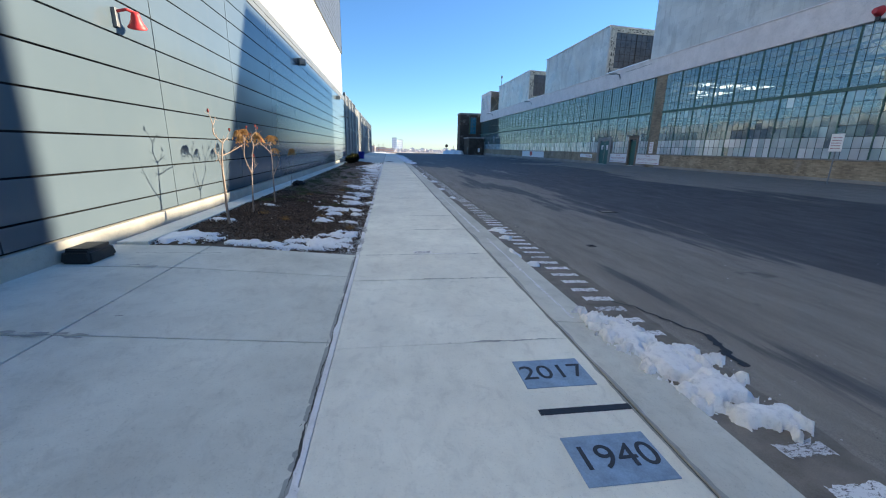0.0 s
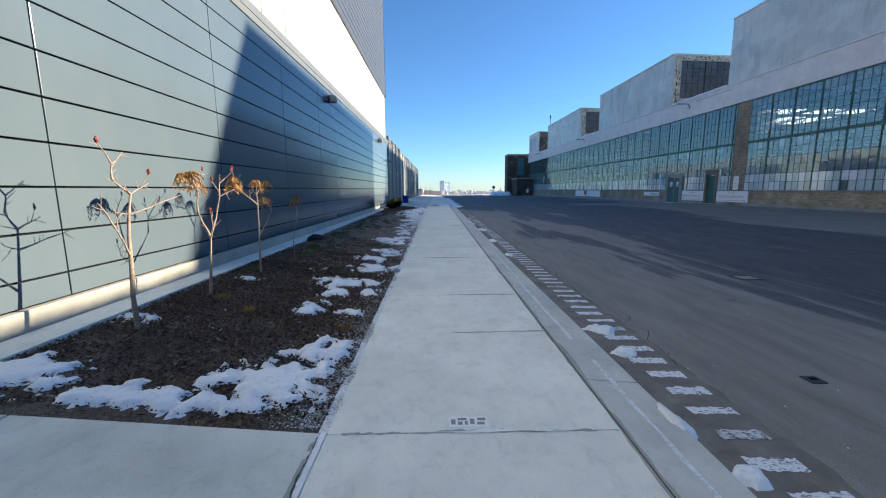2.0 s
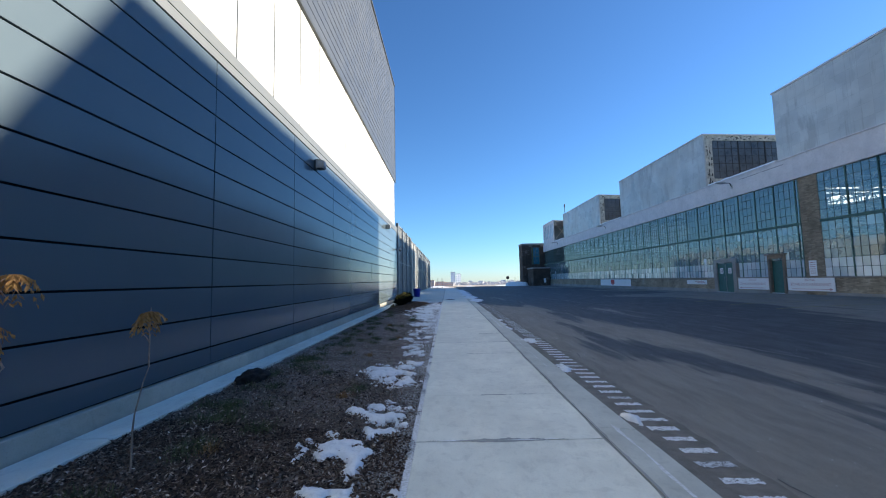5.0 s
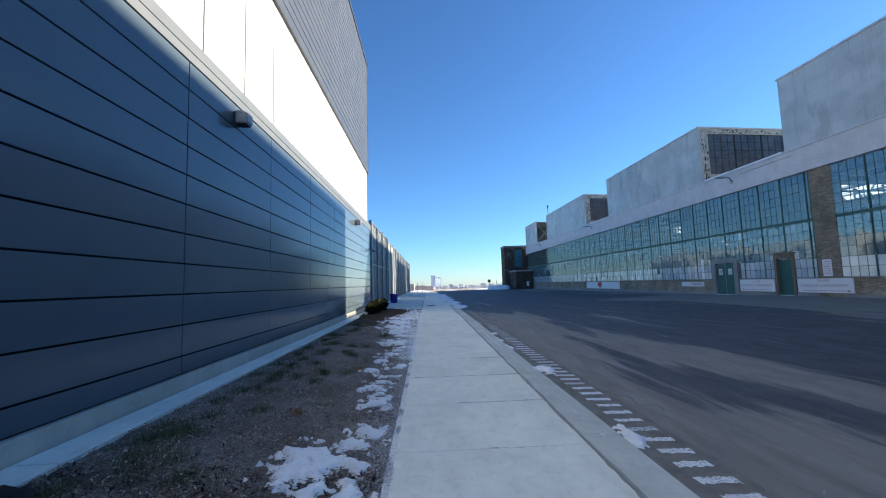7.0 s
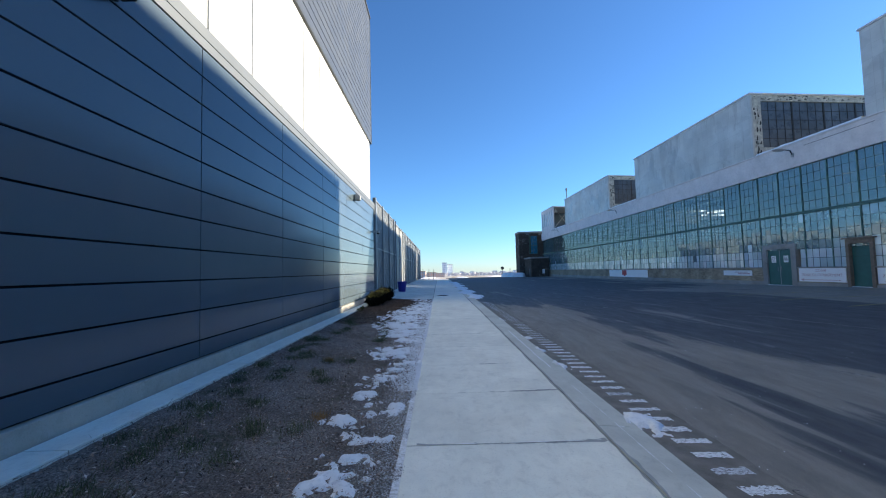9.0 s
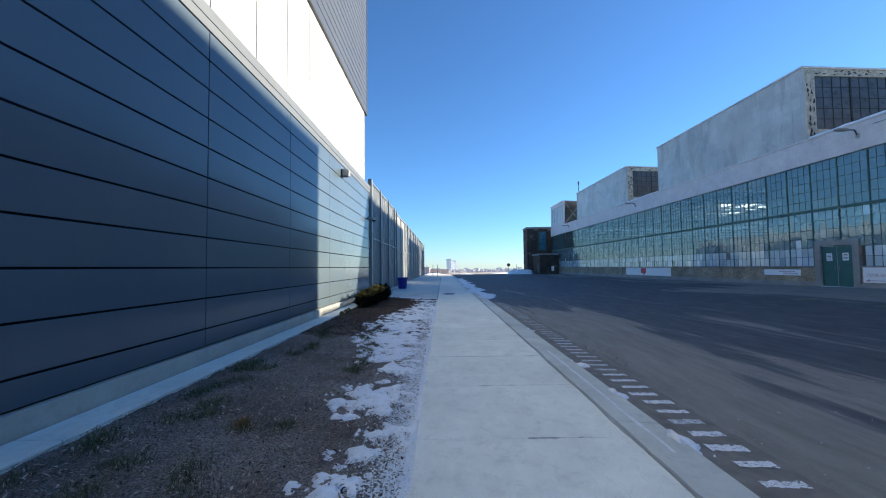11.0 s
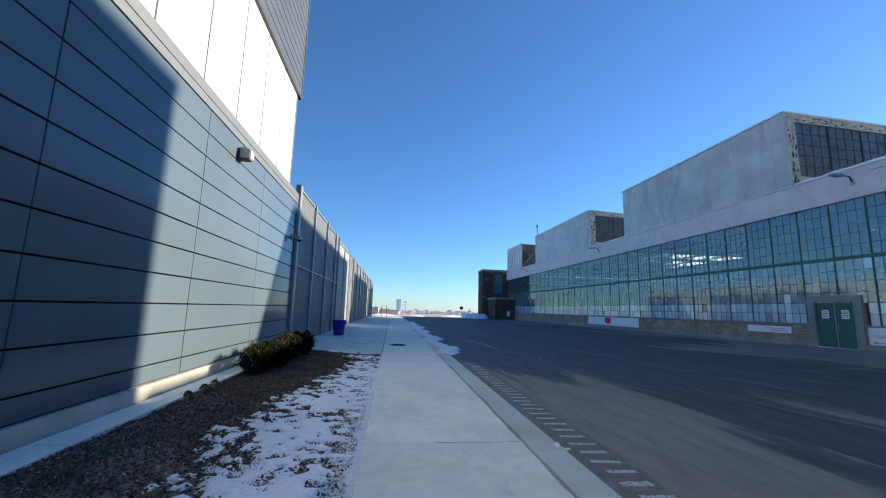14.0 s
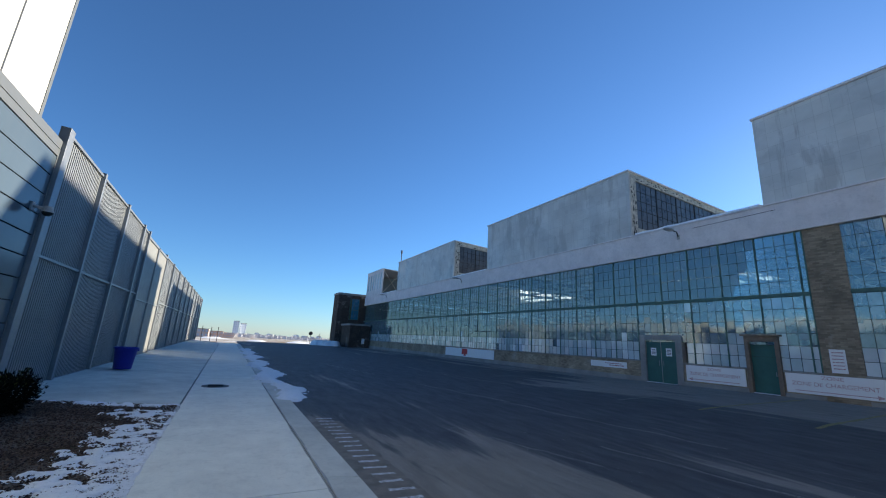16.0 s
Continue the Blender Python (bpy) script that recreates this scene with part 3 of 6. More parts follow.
part("coping", boxes((WALL - 0.5, -12, 15.7, WALL + 0.06, UPEND + 0.05, 15.82), bevel=0.01), M_DARKTRIM, upper)
structure("wall_end", boxes((-32, UPEND - 0.4, -0.5, WALL - 0.36, UPEND - 0.05, 15.7)), M_RIB, "far end wall of the metal-clad building", "wall")
structure("wall_behind", boxes((-32, -12.4, -0.5, WALL - 0.36, -12.0, 15.7)), M_RIB, "near end wall of the metal-clad building", "wall")
structure("roof_clad", boxes((-32, -12, 15.5, WALL - 0.4, UPEND - 0.05, 15.68)), M_DARKTRIM, "flat roof of the metal-clad building", "roof")

# the hangar ------------------------------------------------------------------
HB = hangar_z
PIERS = [(-0.2, 0.9), (31.45, 32.75)]
LO, HI, BEAM = 1.24, 7.55, 4.66
HEND, HSTART = 98.4, -34.0
structure("hangar_floor", boxes((HANGAR + 0.3, HSTART, -0.9, 62, HEND, 0.0)), M_FLOOR_IN, "dull concrete hangar floor", "floor")
HOLES = [(17.8, 34.0), (41.2, 57.9), (64.8, 82.6)]
solid = [(HSTART, 17.8), (34.0, 41.2), (57.9, 64.8), (82.6, HEND)]
structure("hangar_roof", boxes(*[(HANGAR + 0.35, a, 8.75, 62, b, 9.12) for a, b in solid], *[(46.9, a, 8.75, 62, b, 9.12) for a, b in HOLES], *[(HANGAR + 0.35, a, 8.75, 24.5, b, 9.12) for a, b in HOLES]),
          M_INTERIOR, "low flat roof between the roof monitors", "roof")
structure("hangar_back", boxes((62, HSTART, -1, 62.4, HEND, 9.12)), M_INTERIOR, "plain back wall of the hangar", "wall")
structure("hangar_end_far", boxes((HANGAR + 0.3, HEND - 0.3, -1, 62, HEND, 8.6)), M_INTERIOR, "far end wall of the hangar", "wall")
structure("hangar_end_near", boxes((HANGAR + 0.3, HSTART, -1, 62, HSTART + 0.3, 8.6)), M_INTERIOR, "near end wall of the hangar", "wall")

band = structure("hangar_parapet", boxes((HANGAR - 0.14, HSTART, HZ0, HANGAR + 0.35, HEND, HZ1), bevel=0.02), M_BAND, "whitewashed concrete parapet band above the glazing", "wall")
part("ledge", boxes((HANGAR - 0.2, HSTART, HZ1 - 0.1, HANGAR - 0.14, HEND, HZ1 - 0.02), bevel=0.01), M_BAND, band)
part("conduit", tube(bmesh.new(), (HANGAR - 0.155, 33.5, 8.72), (HANGAR - 0.155, 37.4, 8.70), 0.011), M_TAR, band)

for a, b in ((10.6, 17.7), (34.15, 41.0), (58.0, 64.6), (82.8, 89.6)):
    bm = bmesh.new()
    n = 40
    last = None
    for i in range(n + 1):
        y = a + (b - a) * i / n
        h = 0.10 + 0.05 * noise.noise((y * 1.3, 0, 0))
        cur = [bm.verts.new((HANGAR - 0.13, y, HZ1 - 0.01)), bm.verts.new((HANGAR - 0.10, y, HZ1 + h)), bm.verts.new((HANGAR + 0.3, y, HZ1 + h * 1.1)), bm.verts.new((HANGAR + 0.34, y, HZ1 - 0.01))]
        if last:
            for p, q in ((0, 1), (1, 2), (2, 3)):
                bm.faces.new((last[p], last[q], cur[q], cur[p]))
        last = cur
    tagged(part("parapet_snow", bm, M_SNOW, smooth=True), "thin line of snow on the parapet top", "snow", "snow on the parapet")

# door and bay openings in the brick plinth
D1, D2 = (38.6, 41.15), (34.13, 35.52)
spans = [(HSTART, PIERS[0][0]), (PIERS[0][1], PIERS[1][0]), (PIERS[1][1], D2[0]), (D2[1], D1[0]), (D1[1], HEND)]
plinth = structure("hangar_plinth", boxes(*[(HANGAR + 0.02, a, -1.0, HANGAR + 0.3, b, LO) for a, b in spans]), M_BRICK, "stained tan brick plinth under the glazing", "wall")
part("sill", boxes(*[(HANGAR - 0.07, a, LO, HANGAR + 0.3, b, LO + 0.07) for a, b in spans], bevel=0.01), M_CEMENT, plinth)
part("footing", boxes(*[(HANGAR - 0.05, a, -1.0, HANGAR + 0.02, b, 0.36) for a, b in spans]), M_CEMENT, plinth)

# glazing: bays between green steel mullions, three panes wide
def bays():
    out = []
    for lo, hi, first, step in ((HSTART + 0.2, -0.2, -33.8, 1.7), (0.9, 31.45, 0.9, 1.697), (32.75, HEND - 0.2, 33.0, 1.645)):
        y = first
        cuts = [lo]
        while y < hi - 0.3:
            if y > lo + 0.2:
                cuts.append(y)
            y += step
        cuts.append(hi)
        out += list(zip(cuts, cuts[1:]))
    return out


BAYS = bays()
glazing = empty("window_wall", (HANGAR, 40, LO), "long steel-framed hangar window wall with green mullions", "window", kind="structure")
ROWS_LO = [LO + 0.07 + (BEAM - 0.08 - LO - 0.07) * i / 6 for i in range(7)]
ROWS_HI = [BEAM + 0.08 + (HI - BEAM - 0.08) * i / 5 for i in range(6)]
tall = finish("mullion", boxes((-0.02, -0.027, LO + 0.07, 0.10, 0.027, HI), bevel=0.004), M_GREEN)
short = finish("mullion", boxes((-0.02, -0.027, 2.85, 0.10, 0.027, HI), bevel=0.004), M_GREEN)
for a, b in BAYS:
    ob = new("mullion", short if D1[0] - 0.2 < a < D1[1] - 0.3 or D2[0] < a < D2[1] else tall)
    ob.location = (HANGAR, a, 0)
    under(ob, glazing)
    thin = bmesh.new()
    low = 2.9 if D1[0] - 0.1 < (a + b) / 2 < D1[1] + 0.1 else LO + 0.07
    for z in ROWS_LO[1:-1] + ROWS_HI[1:-1]:
        if z > low:
            box(thin, HANGAR + 0.01, a, z - 0.0075, HANGAR + 0.045, b, z + 0.0075)
    cols = max(1, round((b - a) / 0.42))
    for i in range(1, cols):
        y = a + (b - a) * i / cols
        box(thin, HANGAR + 0.012, y - 0.008, 2.9 if D2[0] - 0.1 < y < D2[1] + 0.1 else low, HANGAR + 0.043, y + 0.008, HI)
    under(part("glazing_grid", thin, M_GRIDBAR), glazing)
under(part("transom", boxes(*[(HANGAR - 0.05, a, BEAM - 0.08, HANGAR + 0.14, b, BEAM + 0.08) for a, b in ((HSTART, -0.2), (0.9, 31.45), (32.75, HEND))], bevel=0.01), M_GREEN,
           label="green painted steel transom beam"), glazing)
joined = {"clear": bmesh.new(), "dusty": bmesh.new(), "frost": bmesh.new()}
shared, count = {}, 0
for a, b in sorted(BAYS, key=lambda s: abs(s[0] - 37)):
    for rows in (ROWS_LO, ROWS_HI):
        for k, (c, d) in enumerate(zip(rows, rows[1:])):
            cols = max(1, round((b - a) / 0.42))
            for i in range(cols):
                p, q = a + (b - a) * i / cols + 0.012, a + (b - a) * (i + 1) / cols - 0.012
                mid = (p + q) / 2
                if rows is ROWS_LO and ((D1[0] - 0.1 < mid < D1[1] + 0.1 and d < 2.9) or (D2[0] - 0.1 < mid < D2[1] + 0.1 and d < 2.9)):
                    continue
                frost = rows is ROWS_LO and (k < 2 and random.random() < 0.985 or k == 2 and random.random() < 0.05 or k > 2 and random.random() < 0.006)
                look_of = "frost" if frost else "clear" if rows is ROWS_HI else "dusty"
                tilt = (random.gauss(0, 0.005), random.gauss(0, 0.005))
                if count < 300:
                    count += 1
                    key = (round(q - p, 2), round(d - c, 2), look_of)
                    if key not in shared:
                        shared[key] = finish("pane", boxes((0.0, p - mid, 0.013, 0.005, q - mid, d - c - 0.013)), {"frost": M_FROST, "clear": M_CLEAR, "dusty": M_GLASS}[look_of])
                    ob = new("pane", shared[key])
                    ob.location, ob.rotation_euler = (HANGAR + 0.025, mid, c), (0, tilt[0], tilt[1])
                    ob.visible_shadow = False
                    under(ob, glazing)
                else:
                    bm = joined[look_of]
                    h = (d - c) / 2
                    vs = [bm.verts.new((HANGAR + 0.027 + tilt[0] * sz * h + tilt[1] * sy * 0.2, mid + sy * (q - p) / 2, c + h + sz * (h - 0.013)))
                          for sy, sz in ((-1, -1), (-1, 1), (1, 1), (1, -1))]
                    bm.faces.new(vs)
for key, material in (("clear", M_CLEAR_J), ("dusty", M_GLASS_J), ("frost", M_FROST_J)):
    ob = under(part("far_panes", joined[key], material), glazing)
    ob["kind"] = "stuff"
    ob.visible_shadow = False


# roof monitors -----------------------------------------------------------------
def monitor(y0, y1, top, label, openwork=False, depth=24.0):
    m = empty("roof_monitor", (HANGAR, (y0 + y1) / 2, HZ1), label, "roof monitor", "monitors on the hangar roof")
    x0, x1 = HANGAR - 0.02, HANGAR + depth
    if openwork:
        for i in range(7):
            y = y0 + (y1 - y0 - 0.45) * i / 6
            under(part("front_post", boxes((x0, y, HZ1 - 0.1, x0 + 0.22, y + 0.45, top)), M_BAND), m)
        for z0, z1 in ((HZ1 - 0.1, HZ1 + 1.1), (top - 0.55, top)):
            under(part("front_rail", boxes((x0 + 0.02, y0 + 0.45, z0, x0 + 0.2, y1 - 0.45, z1)), M_BAND), m)
        for i in range(6):
            y = y0 + 0.45 + (y1 - y0 - 0.45) * i / 6
            g = under(part("front_pane", boxes((x0 + 0.1, y, HZ1 + 1.1, x0 + 0.105, y + (y1 - y0 - 0.45) / 6 - 0.45, top - 0.55)), M_FROST), m)
        for x in (x0 + 3, x0 + 6, x0 + 10, x0 + 15):
            under(part("end_post", boxes((x, y0, HZ1 - 0.1, x + 0.2, y0 + 0.2, top)), M_RUST), m)
        under(part("rear_wall", boxes((x0 + 0.3, y1 - 0.2, HZ1 - 0.1, x1, y1, top)), M_INTERIOR), m)
        bm = bmesh.new()
        for i in range(4):
            tube(bm, (x0 + 3.5 * i, y0 + 0.1, HZ1), (x0 + 3.5 * (i + 1), y0 + 0.1, top), 0.06, n=6)
            tube(bm, (x0 + 3.5 * i, y0 + 0.1, top), (x0 + 3.5 * (i + 1), y0 + 0.1, HZ1), 0.06, n=6)
        under(part("brace", bm, M_RUST), m)
    else:
        edge = boxes((x0, y0, HZ1 - 0.25, x0 + 0.12, y1, top))
        under(part("front_sheet", edge, M_SHEET, label="stained grey painted-over front sheeting"), m)
        # glazed end with a peeling frame
        fr = boxes((x0 + 0.12, y0 + 0.02, top - 0.45, x1, y0 + 0.2, top), (x0 + 0.12, y0 + 0.02, HZ1, x0 + 0.75, y0 + 0.2, top - 0.45),
                   (x0 + 0.75, y0 + 0.02, HZ1, x1, y0 + 0.2, HZ1 + 0.7))
        under(part("end_frame", fr, M_RUST, label="peeling cream paint on the end frame"), m)
        rnd = random.Random(int(y0))
        bm = bmesh.new()
        for _ in range(70):
            x, z, w, h = x0 + rnd.uniform(0.14, 9), top - rnd.uniform(0.03, 0.4), rnd.uniform(0.06, 0.4), rnd.uniform(0.03, 0.12)
            if rnd.random() < 0.35:
                x, z, w, h = x0 + rnd.uniform(0.14, 0.6), rnd.uniform(HZ1 + 0.1, top - 0.5), rnd.uniform(0.05, 0.16), rnd.uniform(0.1, 0.4)
            d = rnd.uniform(0.004, 0.02)
            bm.faces.new([bm.verts.new((x + u * w * rnd.uniform(0.6, 1), y0 + 0.02 - d, z + v * h * rnd.uniform(0.6, 1))) for u, v in ((0, 0), (0.6, -0.2), (1, 0.1), (0.9, 0.9), (0.3, 1))])
        ob = under(part("peeled_flake", bm, M_TAR, label="dark patches of bare rusted metal"), m)
        ob["kind"] = "stuff"
        bars = bmesh.new()
        for i in range(14):
            x = x0 + 0.75 + 2.3 * i
            box(bars, x - 0.05, y0 + 0.08, HZ1 + 0.7, x + 0.05, y0 + 0.17, top - 0.45)
            for j in (1, 2, 3):
                if x + 2.3 < x1:
                    box(bars, x + 0.575 * j - 0.015, y0 + 0.1, HZ1 + 0.7, x + 0.575 * j + 0.015, y0 + 0.15, top - 0.45)
        for j in range(1, 5):
            z = HZ1 + 0.7 + (top - 0.45 - HZ1 - 0.7) * j / 5
            box(bars, x0 + 0.75, y0 + 0.1, z - 0.015, x1, y0 + 0.15, z + 0.015)
        under(part("glazing_grid", bars, M_TAR), m)
        g = under(part("end_glass", boxes((x0 + 0.75, y0 + 0.12, HZ1 + 0.7, x1, y0 + 0.125, top - 0.45)), M_ENDGLASS, label="dark old end glazing"), m)
        under(part("far_end", boxes((x0 + 0.12, y1 - 0.2, HZ1 - 0.15, x1, y1, top - 0.05)), M_RUST), m)
        back = boxes((x1 - 0.12, y0 + 0.2, HZ1 - 0.4, x1, y1 - 0.2, HZ1 + 0.4), (x1 - 0.12, y0 + 0.2, top - 0.35, x1, y1 - 0.2, top))
        for i in range(13):
            y = y0 + 0.2 + (y1 - y0 - 0.5) * i / 12
            box(back, x1 - 0.12, y, HZ1 + 0.4, x1, y + 0.14, top - 0.35)
        for j in (1, 2, 3):
            z = HZ1 + 0.4 + (top - 0.75 - HZ1) * j / 4
            box(back, x1 - 0.1, y0 + 0.2, z - 0.04, x1 - 0.02, y1 - 0.2, z + 0.04)
        under(part("back_frame", back, M_INTERIOR), m)
        g = under(part("back_glass", boxes((x1 - 0.05, y0 + 0.2, HZ1 + 0.4, x1 - 0.045, y1 - 0.2, top - 0.35)), M_DUSTY), m)
    under(part("roof", boxes((x0 - 0.08, y0 - 0.06, top, x1 + 0.1, y1 + 0.05, top + 0.12), bevel=0.02), M_BAND), m)
    for ob in m.children:
        for v in ob.data.vertices:
            v.co.z -= 0.04 * max(0.0, v.co.x - x0) * max(0.0, v.co.z - HZ1) / (top - HZ1)
    return m


monitor(-6.3, 10.5, 13.75, "grey weathered monitor on the hangar roof")
monitor(17.8, 34.0, 13.72, "grey stained monitor reflecting the lit building opposite")
monitor(41.3, 57.9, 13.66, "grey weathered monitor with a peeling glazed end")
monitor(64.8, 82.6, 13.5, "grey weathered monitor with rusted end frame")
monitor(89.8, 98.3, 13.55, "half stripped monitor showing its bare frame", True)

# roof trusses inside the hangar
for i, y in enumerate([-20, -8, 4, 14.5, 20, 26, 32, 37.5, 43, 49, 55, 61, 67, 73, 79, 85, 91]):
    t = empty("roof_truss", (HANGAR + 20, y, 6.6), "pale painted steel truss under the hangar roof", "truss", "hangar trusses")
    under(part("chord", boxes((HANGAR + 0.4, y - 0.09, 8.42, 61.9, y + 0.09, 8.58), (HANGAR + 0.4, y - 0.09, 6.5, 61.9, y + 0.09, 6.66)), M_TRUSS), t)
    bm = bmesh.new()
    for k in range(14):
        x = HANGAR + 0.6 + k * 2.8
        tube(bm, (x, y, 6.6), (x + 1.4, y, 8.5), 0.05, n=5)
        tube(bm, (x + 1.4, y, 8.5), (x + 2.8, y, 6.6), 0.05, n=5)
        tube(bm, (x, y, 6.6), (x, y, 8.5), 0.04, n=5)
    under(part("web", bm, M_TRUSS), t)
for x in (30, 38, 46, 54):
    c = empty("roof_purlin", (x, 40, 8.5), "long steel purlin carrying the trusses", "beam", "hangar purlins")
    under(part("beam", boxes((x - 0.08, HSTART + 0.4, 7.4, x + 0.08, HEND - 0.4, 7.55), (x - 0.08, HSTART + 0.4, 8.35, x + 0.08, HEND - 0.4, 8.5)), M_TRUSS), c)
    bm = bmesh.new()
    for k in range(60):
        y = HSTART + 1 + k * 2.2
        tube(bm, (x, y, 7.5), (x, y + 1.1, 8.4), 0.035, n=5)
        tube(bm, (x, y + 1.1, 8.4), (x, y + 2.2, 7.5), 0.035, n=5)
    under(part("lattice", bm, M_TRUSS), c)
for y in range(-26, 98, 12):
    for x in (36.0, 49.0):
        s = empty("steel_column", (x, y, 0), "steel column standing in the hangar", "column", "hangar columns")
        under(part("post", boxes((x - 0.16, y - 0.16, 0, x + 0.16, y - 0.1, 6.5), (x - 0.16, y + 0.1, 0, x + 0.16, y + 0.16, 6.5), (x - 0.03, y - 0.1, 0, x + 0.03, y + 0.1, 6.5)), M_INTERIOR), s)

# doors in the plinth --------------------------------------------------------------
zb = HB(39.8)
d = empty("door_1", (HANGAR, 39.8, zb), "closed green double door in a cement surround", "door", kind="structure")
under(part("surround", boxes((HANGAR - 0.06, D1[0], -1, HANGAR + 0.32, D1[0] + 0.36, 2.8), (HANGAR - 0.06, D1[1] - 0.36, -1, HANGAR + 0.32, D1[1], 2.8),
                             (HANGAR - 0.06, D1[0] + 0.36, 2.5, HANGAR + 0.32, D1[1] - 0.36, 2.8), bevel=0.012), M_CEMENT), d)
ym = (D1[0] + D1[1]) / 2
for a, b, hy in ((D1[0] + 0.36, ym - 0.012, ym - 0.13), (ym + 0.012, D1[1] - 0.36, ym + 0.13)):
    leaf = under(part("leaf", boxes((HANGAR + 0.05, a, zb + 0.02, HANGAR + 0.10, b, 2.5), bevel=0.006), M_DOOR), d)
    n1 = part("notice", boxes((HANGAR + 0.044, (a + b) / 2 - 0.17, 1.62, HANGAR + 0.05, (a + b) / 2 + 0.17, 2.06)), M_PAPER, leaf, "white paper notice")
    part("notice_lines", boxes(*[(HANGAR + 0.041, (a + b) / 2 - 0.12, 1.7 + 0.08 * k, HANGAR + 0.044, (a + b) / 2 + 0.12, 1.73 + 0.08 * k) for k in range(4)]), M_INK, leaf)
    part("handle", tube(bmesh.new(), (HANGAR + 0.01, hy, 1.05), (HANGAR + 0.01, hy, 1.35), 0.014), M_GALV, leaf)
under(part("meeting_stile", boxes((HANGAR + 0.035, ym - 0.012, zb + 0.02, HANGAR + 0.06, ym + 0.012, 2.5)), M_PALE), d)
under(part("threshold", boxes((HANGAR - 0.06, D1[0] + 0.36, -1, HANGAR + 0.3, D1[1] - 0.36, zb + 0.02)), M_PAPER), d)
zb = HB(35)
d = empty("door_2", (HANGAR, 35, zb), "closed green door in a brown timber surround", "door", kind="structure")
under(part("surround", boxes((HANGAR - 0.1, D2[0], -1, HANGAR + 0.32, D2[0] + 0.17, 2.55), (HANGAR - 0.1, D2[1] - 0.17, -1, HANGAR + 0.32, D2[1], 2.55),
                             (HANGAR - 0.1, D2[0], 2.55, HANGAR + 0.32, D2[1], 2.8), (HANGAR - 0.2, D2[0] - 0.12, 2.8, HANGAR + 0.3, D2[1] + 0.12, 2.88), bevel=0.012), M_WOOD), d)
leaf = under(part("leaf", boxes((HANGAR + 0.1, D2[0] + 0.17, zb + 0.02, HANGAR + 0.15, D2[1] - 0.17, 2.55), bevel=0.006), M_DOOR), d)
part("handle", tube(bmesh.new(), (HANGAR + 0.06, D2[0] + 0.28, 1.0), (HANGAR + 0.06, D2[0] + 0.28, 1.2), 0.02), M_GALV, leaf)
under(part("threshold", boxes((HANGAR - 0.06, D2[0] + 0.17, -1, HANGAR + 0.3, D2[1] - 0.17, zb + 0.02)), M_PAPER), d)

pier = structure("brick_pier", boxes((HANGAR + 0.0, PIERS[1][0], -1, HANGAR + 0.5, PIERS[1][1], HZ0)), M_PIER, "tall tan brick pier between the glazed bays", "pillar")
structure("brick_pier_near", boxes((HANGAR - 0.03, PIERS[0][0], -1, HANGAR + 0.5, PIERS[0][1], HZ0)), M_PIER, "tan brick pier between the glazed bays", "pillar")


def text_mesh(body, size, depth=0.002):
    cu = bpy.data.curves.new("lettering", "FONT")
    cu.body, cu.size, cu.extrude, cu.align_x, cu.align_y = body, size, depth, "CENTER", "CENTER"
    tmp = bpy.data.objects.new("lettering", cu)
    me = bpy.data.meshes.new_from_object(tmp)
    bpy.data.objects.remove(tmp)
    bpy.data.curves.remove(cu)
    return me


def wall_text(body, size, y, z, x, material, parent, width):
    me = text_mesh(body, size)
    me.materials.clear()
    me.materials.append(material)
    xs = [v.co.x for v in me.vertices]
    ob = new("lettering", me)
    ob.matrix_world = Matrix.Translation((x, y, z)) @ Matrix(((0, 0, -1, 0), (-1, 0, 0, 0), (0, 1, 0, 0), (0, 0, 0, 1))) @ Matrix.Diagonal((min(1.3, width / (max(xs) - min(xs))), 1, 1, 1))
    ob.parent = parent
    ob["kind"] = "stuff"
    return ob


def painted_sign(y0, y1, z0, z1, words, arrow):
    s = part("painted_sign", boxes((HANGAR - 0.062, y0, z0, HANGAR - 0.012, y1, z1), bevel=0.004), M_SIGNWHITE)
    tagged(s, "peeling white sign with faded red loading zone lettering", "sign", "signs on the plinth")
    ym = (y0 + y1) / 2
    for body, dz, size in words:
        wall_text(body, size, ym, z0 + dz, HANGAR - 0.066, M_SIGNRED, s, (y1 - y0) * (0.86 if len(body) > 6 else 0.3))
    bm = boxes((HANGAR - 0.065, y0 + 0.3, z0 + 0.10, HANGAR - 0.062, y1 - 0.3, z0 + 0.13))
    tip, back = (y0 + 0.12, y0 + 0.32) if arrow < 0 else (y1 - 0.12, y1 - 0.32)
    vs = [bm.verts.new((HANGAR - 0.065, tip, z0 + 0.115)), bm.verts.new((HANGAR - 0.065, back, z0 + 0.2)), bm.verts.new((HANGAR - 0.065, back, z0 + 0.03))]
    bm.faces.new(vs)
    part("arrow", bm, M_SIGNRED, s)
    return s


painted_sign(35.62, 38.45, 0.42, 1.23, [("ZONE DE CHARGEMENT", 0.4, 0.22), ("ZONE", 0.66, 0.19)], 1)
painted_sign(30.9, 34.05, 0.42, 1.23, [("ZONE DE CHARGEMENT", 0.4, 0.24), ("ZONE", 0.68, 0.2)], -1)
s = tagged(part("wall_notice", boxes((HANGAR - 0.03, 31.95, 1.35, HANGAR - 0.005, 32.45, 2.3), bevel=0.004), M_SIGNWHITE), "pinkish white notice on the brick pier", "sign")
part("lines", boxes(*[(HANGAR - 0.034, 32.02, 1.5 + 0.13 * k, HANGAR - 0.03, 32.38, 1.54 + 0.13 * k) for k in range(6)]), M_SIGNRED, s)
